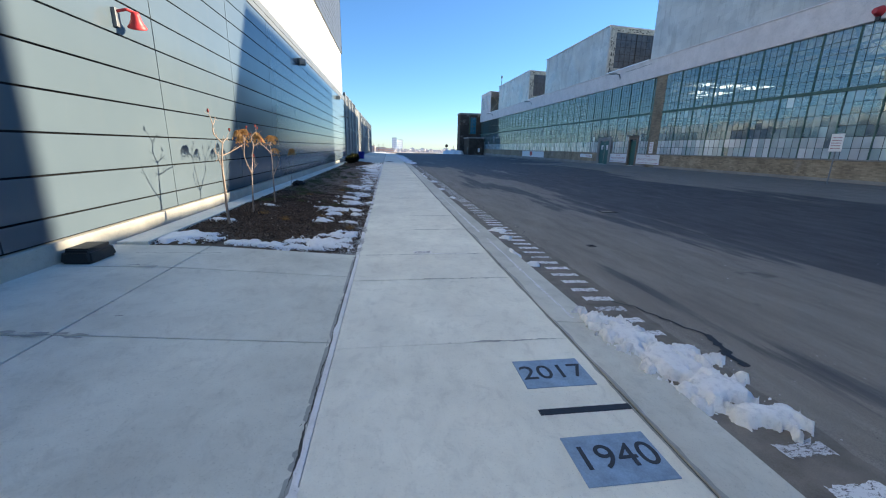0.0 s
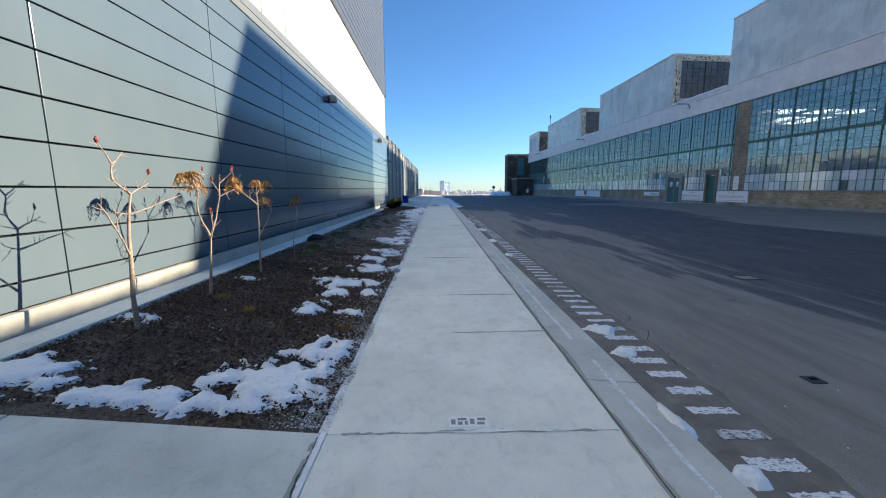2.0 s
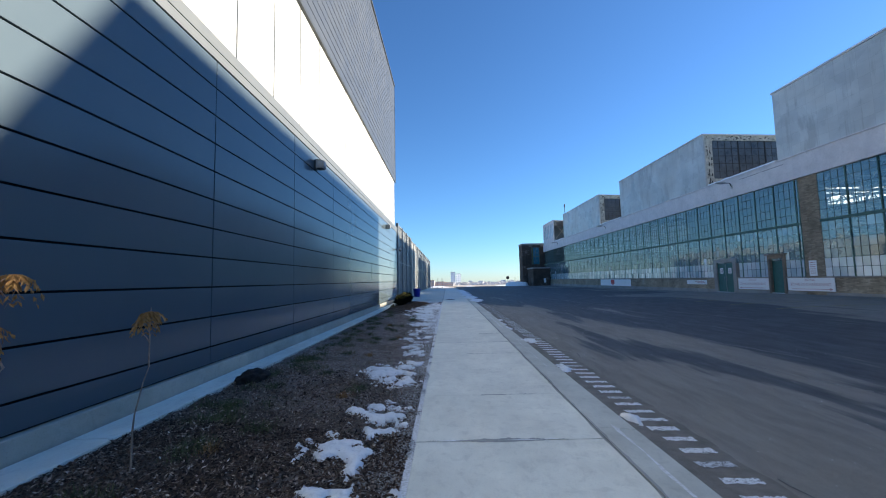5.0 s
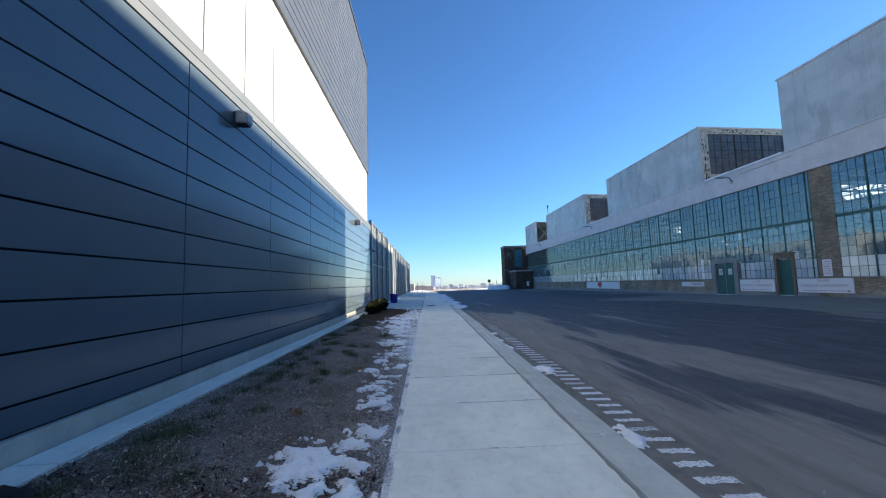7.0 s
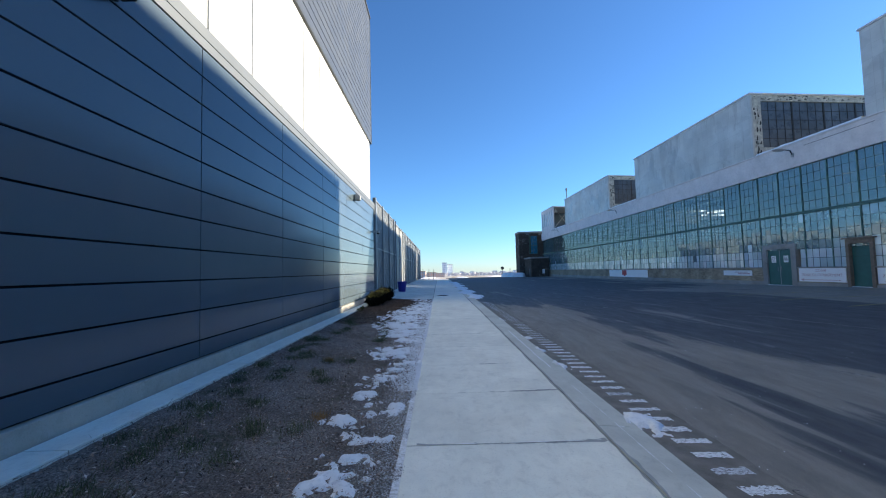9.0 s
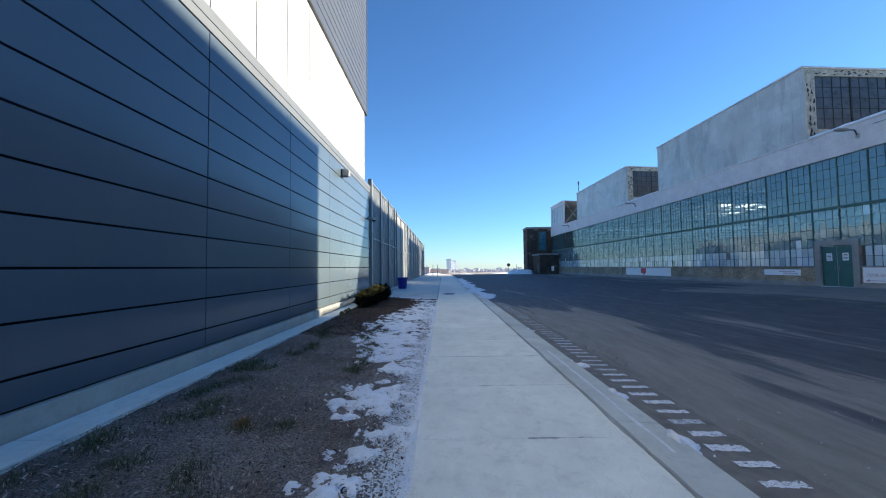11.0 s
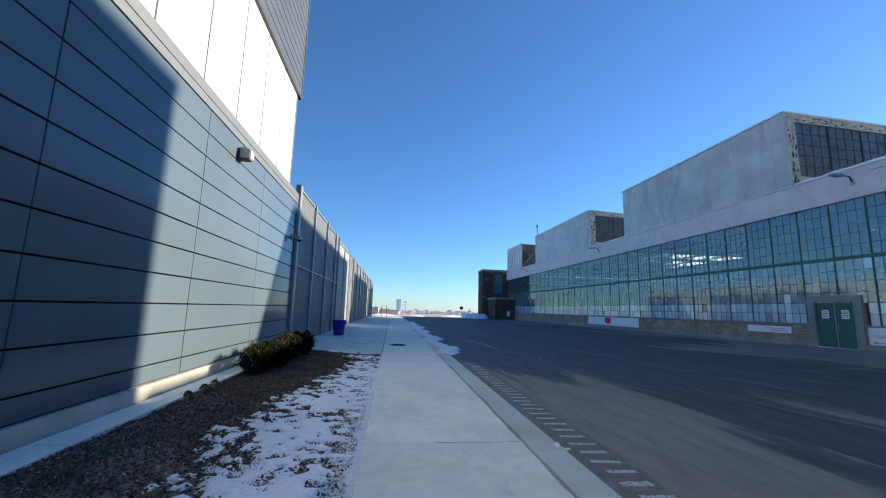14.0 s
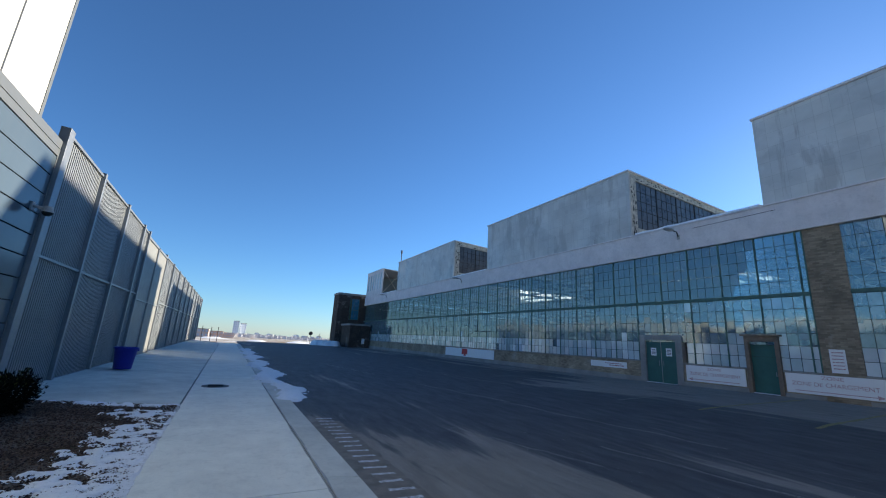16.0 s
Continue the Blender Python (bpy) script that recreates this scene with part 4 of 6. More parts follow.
s = tagged(part("banner_board", boxes((HANGAR - 0.09, 56.2, 0.35, HANGAR - 0.055, 65.6, 1.2), bevel=0.004), M_PAPER), "long white board fixed along the brick plinth", "sign")
part("emblem", boxes((HANGAR - 0.096, 60.9, 0.6, HANGAR - 0.09, 62.0, 1.15), (HANGAR - 0.096, 61.2, 0.45, HANGAR - 0.09, 61.6, 0.6)), M_RED, s, "red printed emblem")
s = tagged(part("small_board", boxes((HANGAR - 0.085, 42.1, 0.72, HANGAR - 0.055, 44.9, 1.1), bevel=0.004), M_PAPER), "narrow white board on the brick plinth", "sign")
part("lines", boxes((HANGAR - 0.089, 42.3, 0.83, HANGAR - 0.085, 43.4, 0.89), (HANGAR - 0.089, 42.5, 0.95, HANGAR - 0.085, 43.7, 1.0)), M_SIGNRED, s)


def arm_light(y, z=8.66):
    e = empty("wall_light", (HANGAR - 0.14, y, z), "grey arm lamp bracketed to the parapet", "wall light", "lamps on the hangar parapet")
    bm = boxes((HANGAR - 0.19, y - 0.09, z - 0.45, HANGAR - 0.14, y + 0.09, z - 0.2), bevel=0.01)
    under(part("bracket", bm, M_PALE), e)
    bm = tube(tube(bmesh.new(), (HANGAR - 0.17, y, z - 0.3), (HANGAR - 0.3, y, z - 0.02), 0.035), (HANGAR - 0.3, y, z - 0.02), (HANGAR - 0.75, y + 0.05, z + 0.02), 0.03)
    under(part("arm", bm, M_TAR), e)
    bm = bmesh.new()
    bmesh.ops.create_uvsphere(bm, u_segments=16, v_segments=10, radius=1, matrix=Matrix.Translation((HANGAR - 0.95, y + 0.06, z + 0.02)) @ Matrix.Diagonal((0.42, 0.19, 0.1, 1)))
    under(part("head", bm, M_PALE, smooth=True), e)


for y in (14.2, 38.2, 62.6, 86.5):
    arm_light(y)
e = empty("alarm_horn", (HANGAR - 0.14, 17.2, 7.9), "round red alarm horn on the parapet", "horn")
bm = bmesh.new()
bmesh.ops.create_cone(bm, cap_ends=True, segments=20, radius1=0.24, radius2=0.12, depth=0.3, matrix=Matrix.Translation((HANGAR - 0.3, 17.2, 7.9)) @ pose(0, 0, 0, 0, -90, 0))
under(part("bell", bm, M_RED, smooth=False), e)
under(part("mount", boxes((HANGAR - 0.2, 17.1, 7.5, HANGAR - 0.14, 17.3, 7.75), bevel=0.01), M_BLACK), e)

# the dark annex at the end --------------------------------------------------------
an = empty("annex_building", (20, 104, -0.9), "dark brick annex at the far end of the hangar", "building")
under(part("wall", boxes((17.6, 99.4, -1.1, 30, 103.2, 9.35)), M_DARKBRICK), an)
under(part("coping", boxes((17.5, 99.3, 9.35, 30, 103.3, 9.72), bevel=0.03), M_CEMENT), an)
win = under(part("window", boxes((19.9, 99.33, 4.9, 21.5, 99.4, 8.7)), M_TEAL, label="teal stair window"), an)
part("banner_edge", boxes((19.9, 99.29, 4.95, 20.15, 99.325, 8.65)), M_GRASS, win, "green edge strip")
part("frame", boxes((19.8, 99.3, 4.8, 19.9, 99.4, 8.8), (21.5, 99.3, 4.8, 21.6, 99.4, 8.8), (19.9, 99.3, 4.8, 21.5, 99.4, 4.9), (19.9, 99.3, 6.6, 21.5, 99.4, 6.7), (20.65, 99.3, 4.9, 20.72, 99.4, 8.7)), M_GREEN, win)
en = empty("entrance_block", (20.6, 96, -0.9), "low dark entrance block beside the hangar", "building")
under(part("wall", boxes((18.7, 93.4, -1.1, 22.3, 99.25, 3.65)), M_DARKBRICK), en)
under(part("roof", boxes((18.5, 93.2, 3.65, 22.28, 99.25, 3.95), bevel=0.02), M_CEMENT), en)
dr = under(part("door", boxes((18.66, 94.2, -0.75, 18.7, 95.3, 1.6)), M_BLACK), en)
under(part("notice", boxes((20.9, 93.36, 0.6, 21.4, 93.4, 1.5)), M_PAPER), en)


# fence ---------------------------------------------------------------------------
def louvre_fence(posts, x, top, z_rail, label):
    f = empty("fence", (x, posts[0], 0.1), label, "fence", "tall louvred fence")
    for k, y in enumerate(posts):
        near, far = (0.1, 0.04) if k else (0.14, 0.14)
        under(part("post", boxes((x - 0.08, y - near, -0.3, x + 0.1, y + far, top), bevel=0.008), M_GALV), f)
    for a, b in zip([posts[0] + 0.1] + posts[1:], posts[1:]):
        n = max(4, int((b - a) / 0.115))
        bm = bmesh.new()
        for i in range(n):
            y = a + 0.06 + (b - a - 0.16) * (i + 0.5) / n
            box(bm, x - 0.012, y - 0.032, 0.2, x + 0.004, y + 0.032, top - 0.08)
        under(part("louvre_panel", bm, M_FENCE, label="close-set vertical steel slats"), f)
        under(part("back_sheet", boxes((x - 0.075, a + 0.05, 0.2, x - 0.06, b - 0.1, z_rail + 0.03)), M_DARKTRIM), f)
        for q in ((x + 0.03, a + 0.05, z_rail, x + 0.065, b - 0.1, z_rail + 0.06), (x - 0.05, a + 0.05, top - 0.12, x + 0.05, b - 0.1, top - 0.06), (x - 0.04, a + 0.05, 0.14, x + 0.04, b - 0.1, 0.2)):
            under(part("rail", boxes(q), M_GALV), f)
    return f


louvre_fence([36.2, 39.1, 42.3, 45.4, 46.7], -3.62, 5.82, 2.96, "tall grey louvred steel fence beside the building")
gate = empty("fence_gate", (-3.62, 50, 0.1), "pale steel double gate with bars in the tall fence", "gate")
bm = bmesh.new()
for a, b in ((46.85, 49.9), (50.0, 53.2)):
    under(part("leaf", boxes((-3.66, a, 0.15, -3.62, b, 5.6), bevel=0.004), M_GATE), gate)
    under(part("frame", boxes((-3.62, a, 0.15, -3.57, a + 0.07, 5.65), (-3.62, b - 0.07, 0.15, -3.57, b, 5.65), (-3.62, a, 2.75, -3.57, b, 2.82), (-3.62, a, 5.55, -3.57, b, 5.65)), M_GALV), gate)
far_posts = [53.4] + [57.2 + 3.9 * i for i in range(10)]
louvre_fence(far_posts, -3.72, 5.85, 2.98, "tall pale louvred fence running on to the field")
e = empty("antenna_pole", (HANGAR + 0.5, 83.0, HZ1), "thin antenna pole on the hangar roof", "antenna")
under(part("pole", tube(bmesh.new(), (HANGAR + 0.5, 83.0, HZ1 - 0.05), (HANGAR + 0.5, 83.0, 15.6), 0.06), M_TAR), e)
under(part("tip", tube(bmesh.new(), (HANGAR + 0.5, 83.0, 15.2), (HANGAR + 0.5, 83.0, 15.7), 0.14), M_TAR), e)


# fixtures on the clad wall ---------------------------------------------------------
def wall_pack(y, z):
    e = empty("wall_pack_light", (WALL, y, z), "grey box wall light on the metal cladding", "wall light", "box lights on the clad wall")
    under(part("back_plate", boxes((WALL, y - 0.09, z - 0.13, WALL + 0.05, y + 0.09, z + 0.13), bevel=0.01), M_DARKTRIM), e)
    bm = boxes((WALL + 0.05, y - 0.13, z - 0.1, WALL + 0.27, y + 0.13, z + 0.15))
    for v in bm.verts:
        if v.co.x > WALL + 0.18:
            v.co.z -= 0.05 if v.co.z > z else 0.0
            v.co.y = y + (v.co.y - y) * 0.88
    bmesh.ops.bevel(bm, geom=list(bm.edges), offset=0.018, segments=2, affect="EDGES")
    under(part("housing", bm, M_PALE), e)
    under(part("lens", boxes((WALL + 0.07, y - 0.1, z - 0.12, WALL + 0.24, y + 0.1, z - 0.1), bevel=0.006), M_BLACK), e)


wall_pack(18.3, 4.80)
wall_pack(30.75, 4.80)

e = empty("strobe_horn", (WALL, 6.50, 3.1), "red bell-shaped alarm on a grey wall bracket", "alarm")
under(part("bracket", boxes((WALL, 6.32, 2.9, WALL + 0.07, 6.46, 3.24), bevel=0.015), M_TRIM), e)
under(part("arm", tube(tube(bmesh.new(), (WALL + 0.05, 6.39, 3.18), (WALL + 0.22, 6.42, 3.23), 0.028), (WALL + 0.22, 6.42, 3.23), (WALL + 0.3, 6.50, 3.2), 0.028), M_RED), e)
bm = bmesh.new()
prof = [(0.0, 0.13), (0.055, 0.12), (0.075, 0.06), (0.09, -0.02), (0.13, -0.1), (0.165, -0.15), (0.16, -0.165), (0.05, -0.12)]
rings = []
turn = Matrix.Translation((WALL + 0.3, 6.54, 3.1)) @ pose(0, 0, 0, 22, 10, 0)
for r, z in prof:
    rings.append([bm.verts.new(turn @ Vector((max(r, 0.002) * math.cos(i * math.pi / 12), max(r, 0.002) * math.sin(i * math.pi / 12), z))) for i in range(24)])
for a, b in zip(rings, rings[1:]):
    for i in range(24):
        bm.faces.new((a[i], a[(i + 1) % 24], b[(i + 1) % 24], b[i]))
under(part("bell", bm, M_RED, label="faded red bell cover", smooth=True), e)

def shrink(thing, at, k):
    for ob in thing.children:
        for v in ob.data.vertices:
            v.co = Vector(at) + (v.co - Vector(at)) * k


shrink(e, (WALL, 6.40, 3.14), 0.7)

e = empty("security_camera", (WALL, 35.7, 3.75), "pale dome security camera on a wall arm", "camera")
under(part("mount", boxes((WALL, 35.5, 3.72, WALL + 0.05, 35.72, 3.98), bevel=0.01), M_PALE), e)
under(part("arm", tube(bmesh.new(), (WALL + 0.03, 35.6, 3.87), (WALL + 0.32, 35.66, 3.84), 0.045, 0.05, 12), M_PALE), e)
bm = bmesh.new()
bmesh.ops.create_uvsphere(bm, u_segments=18, v_segments=12, radius=0.13, matrix=Matrix.Translation((WALL + 0.36, 35.66, 3.74)) @ Matrix.Diagonal((1, 1, 0.9, 1)))
under(part("dome", bm, M_BLACK, smooth=True), e)
under(part("hood", tube(bmesh.new(), (WALL + 0.36, 35.66, 3.74), (WALL + 0.36, 35.66, 3.92), 0.15, 0.1, 18), M_PALE), e)

shrink(e, (WALL, 35.55, 3.84), 0.68)

e = empty("bait_box", (-3.36, 4.77, 0.2), "black plastic box on the concrete at the wall foot", "box")
bm = boxes((-3.52, 4.54, 0.19, -3.2, 5.0, 0.34))
for v in bm.verts:
    if v.co.z > 0.3:
        v.co.x = -3.36 + (v.co.x + 3.36) * 0.85
        v.co.y = 4.77 + (v.co.y - 4.77) * 0.88
bmesh.ops.bevel(bm, geom=list(bm.edges), offset=0.03, segments=3, affect="EDGES")
under(part("case", bm, M_BLACK), e)
under(part("lid", boxes((-3.47, 4.6, 0.34, -3.24, 4.94, 0.36), bevel=0.01), M_BLACK), e)

# things on the pavement ---------------------------------------------------------------
def year_plate(words, x0, x1, y0, y1):
    z = walk_z(y0)
    p = tagged(part("year_plate", boxes((x0, y0, z - 0.02, x1, y1, z + 0.005), bevel=0.002), M_STEEL), "blue-grey steel year plate set in the pavement", "plaque", "year plates")
    me = text_mesh(words, (y1 - y0) * 0.72, 0.0015)
    me.materials.clear()
    me.materials.append(M_INK)
    t = new("year_lettering", me)
    t.matrix_world = Matrix.Translation(((x0 + x1) / 2, (y0 + y1) / 2, z + 0.006)) @ Matrix.Diagonal((0.98, 0.95, 1, 1))
    t.parent = p
    tagged(t, "dark engraved numerals")


year_plate("2017", 0.87, 1.35, 2.13, 2.46)
year_plate("1940", 0.89, 1.36, 1.36, 1.68)
tagged(part("dark_inlay", boxes((0.86, 1.87, -0.02, 1.435, 1.92, 0.004), bevel=0.001), M_BLACK), "black strip let into the pale pavement", "inlay", kind="structure")

e = empty("manhole_cover", (0.5, 39.2, walk_z(39)), "dark round iron cover in the pavement", "manhole cover")
bm = bmesh.new()
bmesh.ops.create_cone(bm, cap_ends=True, segments=32, radius1=0.36, radius2=0.36, depth=0.03, matrix=Matrix.Translation((0.15, 38.9, walk_z(39) - 0.005)))
under(part("lid", bm, M_TAR), e)
bm = bmesh.new()
for i in range(6):
    box(bm, -0.2, -0.25 + 0.1 * i, 0.01, 0.2, -0.22 + 0.1 * i, 0.016, m=Matrix.Translation((0.15, 38.9, walk_z(39))))
under(part("tread", bm, M_BACKING), e)

e = empty("drain_grate", (6.1, 10.3, road_z(6.1, 10.3)), "black iron drain grate sunk in the asphalt", "drain")
zg = road_z(6.1, 10.3) + 0.006
under(part("frame", boxes((5.75, 10.0, zg - 0.03, 6.45, 10.06, zg + 0.008), (5.75, 10.5, zg - 0.03, 6.45, 10.56, zg + 0.008), (5.75, 10.06, zg - 0.03, 5.81, 10.5, zg + 0.008), (6.39, 10.06, zg - 0.03, 6.45, 10.5, zg + 0.008)), M_TAR), e)
under(part("pit", boxes((5.81, 10.06, zg - 0.03, 6.39, 10.5, zg - 0.004)), M_BLACK), e)
for i in range(9):
    x = 5.83 + 0.062 * i
    under(part("bar", boxes((x, 10.06, zg - 0.01, x + 0.026, 10.5, zg + 0.006)), M_CEMENT), e)

for ob in e.children:
    for v in ob.data.vertices:
        v.co = Vector((6.1, 10.28, zg)) + (v.co - Vector((6.1, 10.28, zg))) * 0.62

e = empty("plastic_tub", (-2.75, 42.6, bed_z(-2.75, 42.6)), "dark blue plastic tub on the paving", "tub")
bm = bmesh.new()
zt = bed_z(-2.75, 42.6) + 0.015
prof = [(0.24, 0.0), (0.255, 0.01), (0.32, 0.66), (0.36, 0.67), (0.36, 0.72), (0.325, 0.72), (0.315, 0.66), (0.24, 0.03), (0.01, 0.03)]
rings = [[bm.verts.new((-2.75 + r * math.cos(i * math.pi / 14), 42.6 + r * math.sin(i * math.pi / 14), zt + z)) for i in range(28)] for r, z in prof]
for a, b in zip(rings, rings[1:]):
    for i in range(28):
        bm.faces.new((a[i], a[(i + 1) % 28], b[(i + 1) % 28], b[i]))
bm.faces.new(list(reversed(rings[0])))
under(part("tub", bm, M_BLUE, smooth=True), e)
under(part("handle", boxes((-2.42, 42.5, zt + 0.6, -2.38, 42.7, zt + 0.66), bevel=0.01), M_BLUE), e)

e = empty("parking_sign", (20.6, 16.2, hangar_z(16)), "white parking sign on a thin steel post", "sign")
zp = road_z(20.6, 16.2)
under(part("post", tube(bmesh.new(), (20.6, 16.2, zp - 0.2), (20.6, 16.2, zp + 2.25), 0.03), M_GALV), e)
brd = under(part("board", boxes((20.54, 15.93, zp + 1.5, 20.57, 16.47, zp + 2.3), bevel=0.005), M_PAPER), e)
part("lines", boxes(*[(20.535, 16.0, zp + 1.62 + 0.12 * k, 20.54, 16.4, zp + 1.66 + 0.12 * k) for k in range(5)]), M_SIGNRED, brd)


# paint on the road ----------------------------------------------------------------------
def ribbon(pts, width, lift, seed, spread=(0.6, 1.3)):
    """A thin poured or painted line that follows the road."""
    rnd = random.Random(seed)
    bm, last = bmesh.new(), None
    for i, (x, y) in enumerate(pts):
        a = Vector(pts[max(0, i - 1)])
        b = Vector(pts[min(len(pts) - 1, i + 1)])
        d = (b - a).normalized()
        w = width * rnd.uniform(*spread) / 2
        l, r = (x - d.y * w, y + d.x * w), (x + d.y * w, y - d.x * w)
        cur = [bm.verts.new((*p, road_z(*p) + lift)) for p in (l, r)]
        if last:
            bm.faces.new((last[0], last[1], cur[1], cur[0]))
        last = cur
    return bm


def wobble(p, q, n, amp, seed):
    rnd = random.Random(seed)
    o = rnd.uniform(0, 50)
    out = []
    for i in range(n + 1):
        t = i / n
        x, y = p[0] + (q[0] - p[0]) * t, p[1] + (q[1] - p[1]) * t
        jag = 0.22 * amp * noise.noise((t * n * 0.9 + o, 4, 0))
        out.append((x + amp * noise.noise((t * n * 0.18 + o, 0, 0)) + jag, y + amp * noise.noise((t * n * 0.18 + o, 9, 0))))
    return out


part("edge_tar", ribbon([(2.24 + 0.03 * noise.noise((i * 0.23, 2, 0)), -8 + 0.12 * i) for i in range(350)], 0.6, 0.004, 3, (0.93, 1.08)), M_ASPHALT_EDGE, road)
variants = []
for k in range(5):
    rnd = random.Random(k)
    bm = bmesh.new()
    n = 16
    top = [bm.verts.new((0.32 * i / n + (rnd.uniform(-0.012, 0.012) if i in (0, n) else 0), 0.055 + rnd.uniform(-0.016, 0.012), 0)) for i in range(n + 1)]
    bot = [bm.verts.new((0.32 * i / n + (rnd.uniform(-0.012, 0.012) if i in (0, n) else 0), -0.055 + rnd.uniform(-0.012, 0.016), 0)) for i in range(n + 1)]
    for i in range(n):
        bm.faces.new((bot[i], bot[i + 1], top[i + 1], top[i]))
    variants.append(bm)
worn = [finish("paint_bar", bm.copy(), M_BAR2) for bm in variants]
variants = [finish("paint_bar", bm, M_BAR) for bm in variants]
y = 0.7
k = 0
while y < 34.2:
    ob = new("paint_bar", (worn if y > 23.2 or k % 7 == 3 else variants)[k % 5])
    ob.parent = road
    z0, z1 = road_z(2.12, y), road_z(2.44, y)
    wide = 1.0 if y < 26 else 0.75
    ob.location, ob.rotation_euler = (2.12 + random.uniform(-0.015, 0.015), y, z0 + 0.009), (0, math.atan2(z0 - z1, 0.32), random.uniform(-0.04, 0.04))
    ob.scale = (random.uniform(0.93, 1.06), wide * random.uniform(0.85, 1.12), 1)
    y += 0.2835
    k += 1
for yl, mat_l, x0, x1 in ((24.7, M_YELLOW, 13.8, 21.9), (27.4, M_YELLOW, 13.8, 21.9), (30.1, M_YELLOW, 13.8, 21.9), (32.9, M_YELLOW, 13.6, 21.9), (35.2, M_LINE, 12.8, 21.6),
                          (38.0, M_LINE, 13.0, 20.6), (22.0, M_LINE, 13.8, 21.9), (19.3, M_LINE, 13.8, 21.9), (44.0, M_LINE, 13.5, 20)):
    part("parking_line", ribbon(wobble((x0, yl), (x1, yl + 0.35), 24, 0.03, int(yl)), 0.11, 0.006, 5), mat_l, road)
for i, (p, q, w, amp) in enumerate((((2.46, 3.75), (2.86, 2.93), 0.025, 0.1), ((2.86, 2.93), (2.72, 2.4), 0.07, 0.08), ((2.5, 6.6), (2.72, 8.2), 0.011, 0.16), ((2.5, 8.6), (2.62, 11.2), 0.010, 0.14),
                                    ((2.5, 17.2), (2.9, 16.0), 0.012, 0.2), ((2.5, 25.2), (2.8, 23.6), 0.013, 0.2))):
    part("tar_crack", ribbon(wobble(p, q, 30, amp, i), w, 0.007, i), M_TAR, road)
for i, (x, yy, ln, w) in enumerate(((6.5, 12, 4, 0.05), (7.2, 16, 5, 0.06), (8.0, 24, 7, 0.07), (6.2, 21, 4, 0.06), (9.4, 30, 6, 0.08), (8.6, 36, 5, 0.1), (5.8, 30, 3, 0.05), (11, 22, 5, 0.07), (12, 40, 7, 0.09), (7, 45, 6, 0.1))):
    part("scrape_mark", ribbon(wobble((x, yy), (x - 1.0, yy + ln), 26, 0.18, i + 40), w, 0.006, i), M_LINE, road)


mark = tagged(part("survey_sticker", boxes((0.35, 5.50, 0.0, 0.61, 5.62, 0.003)), M_PAPER), "small white printed sticker on the pavement", "sticker")
for x0, y0, x1, y1 in ((0.365, 5.53, 0.395, 5.585), (0.41, 5.525, 0.44, 5.56), (0.41, 5.575, 0.47, 5.60), (0.455, 5.525, 0.475, 5.565), (0.49, 5.53, 0.52, 5.59), (0.535, 5.525, 0.585, 5.555), (0.54, 5.57, 0.595, 5.60)):
    part("print_bar", boxes((x0, y0, 0.003, x1, y1, 0.0042)), M_CEMENT, mark)
zc = road_z(3.52, 6.3)
e = empty("valve_cover", (3.52, 6.3, zc), "small square black iron cover in the asphalt", "valve cover")
under(part("lid", boxes((3.45, 6.23, zc - 0.03, 3.59, 6.36, zc + 0.009), bevel=0.006), M_TAR), e)
under(part("knob", boxes((3.49, 6.28, zc, 3.55, 6.32, zc + 0.016), bevel=0.004), M_BACKING), e)
for i, y in enumerate((5.453, 11.853, 17.853, 23.953)):
    bm, last = bmesh.new(), None
    for k in range(62):
        x = WALK_L + 0.05 + k * 0.033
        w = 0.014 * max(0.0, 0.2 + 1.6 * noise.noise((x * 4, y, 2)))
        o = 0.012 * noise.noise((x * 3, y, 5))
        cur = [bm.verts.new((x, y + o - w, walk_z(y) + 0.004)), bm.verts.new((x, y + o + w, walk_z(y) + 0.004))]
        if last and x < WALK_R - 0.05:
            bm.faces.new((last[0], last[1], cur[1], cur[0]))
        last = cur
    part("joint_salt", bm, salt, bpy.data.objects["pavement_walk"])


def kerb_salt(y0, y1, x, w, seed):
    rnd = random.Random(seed)
    bm, last, y = bmesh.new(), None, y0
    while y < y1:
        c, ww = x + 0.02 * noise.noise((y * 1.7, seed, 0)), w * rnd.uniform(0.4, 1.2)
        cur = [bm.verts.new((q, y, kz(q, y) + 0.003)) for q in (c - ww, c + ww)]
        if last:
            bm.faces.new((last[0], last[1], cur[1], cur[0]))
        last = cur
        y += 0.09
    ob = part("salt_line", bm, M_BAR3, kerb)


for i, (a, b, x, w) in enumerate(((3.2, 6.6, 1.70, 0.034), (7.0, 9.6, 1.66, 0.026), (9.8, 14.6, 1.7, 0.034), (15.0, 19.6, 1.72, 0.03), (20.6, 24.4, 1.68, 0.024))):
    kerb_salt(a, b, x, w, i)


for i, (p, q) in enumerate((((-3.0, 5.0), (-1.1, 5.35)), ((-2.2, 3.2), (-1.2, 3.9)), ((-1.5, 1.4), (-0.5, 2.0)))):
    bm, last = bmesh.new(), None
    for x, y in wobble(p, q, 34, 0.16, i + 70):
        cur = [bm.verts.new((x, y + s, az(x, y) + 0.003)) for s in (-0.004, 0.004)]
        if last:
            bm.faces.new((last[0], last[1], cur[1], cur[0]))
        last = cur
    part("hairline_crack", bm, M_JOINT, apron)


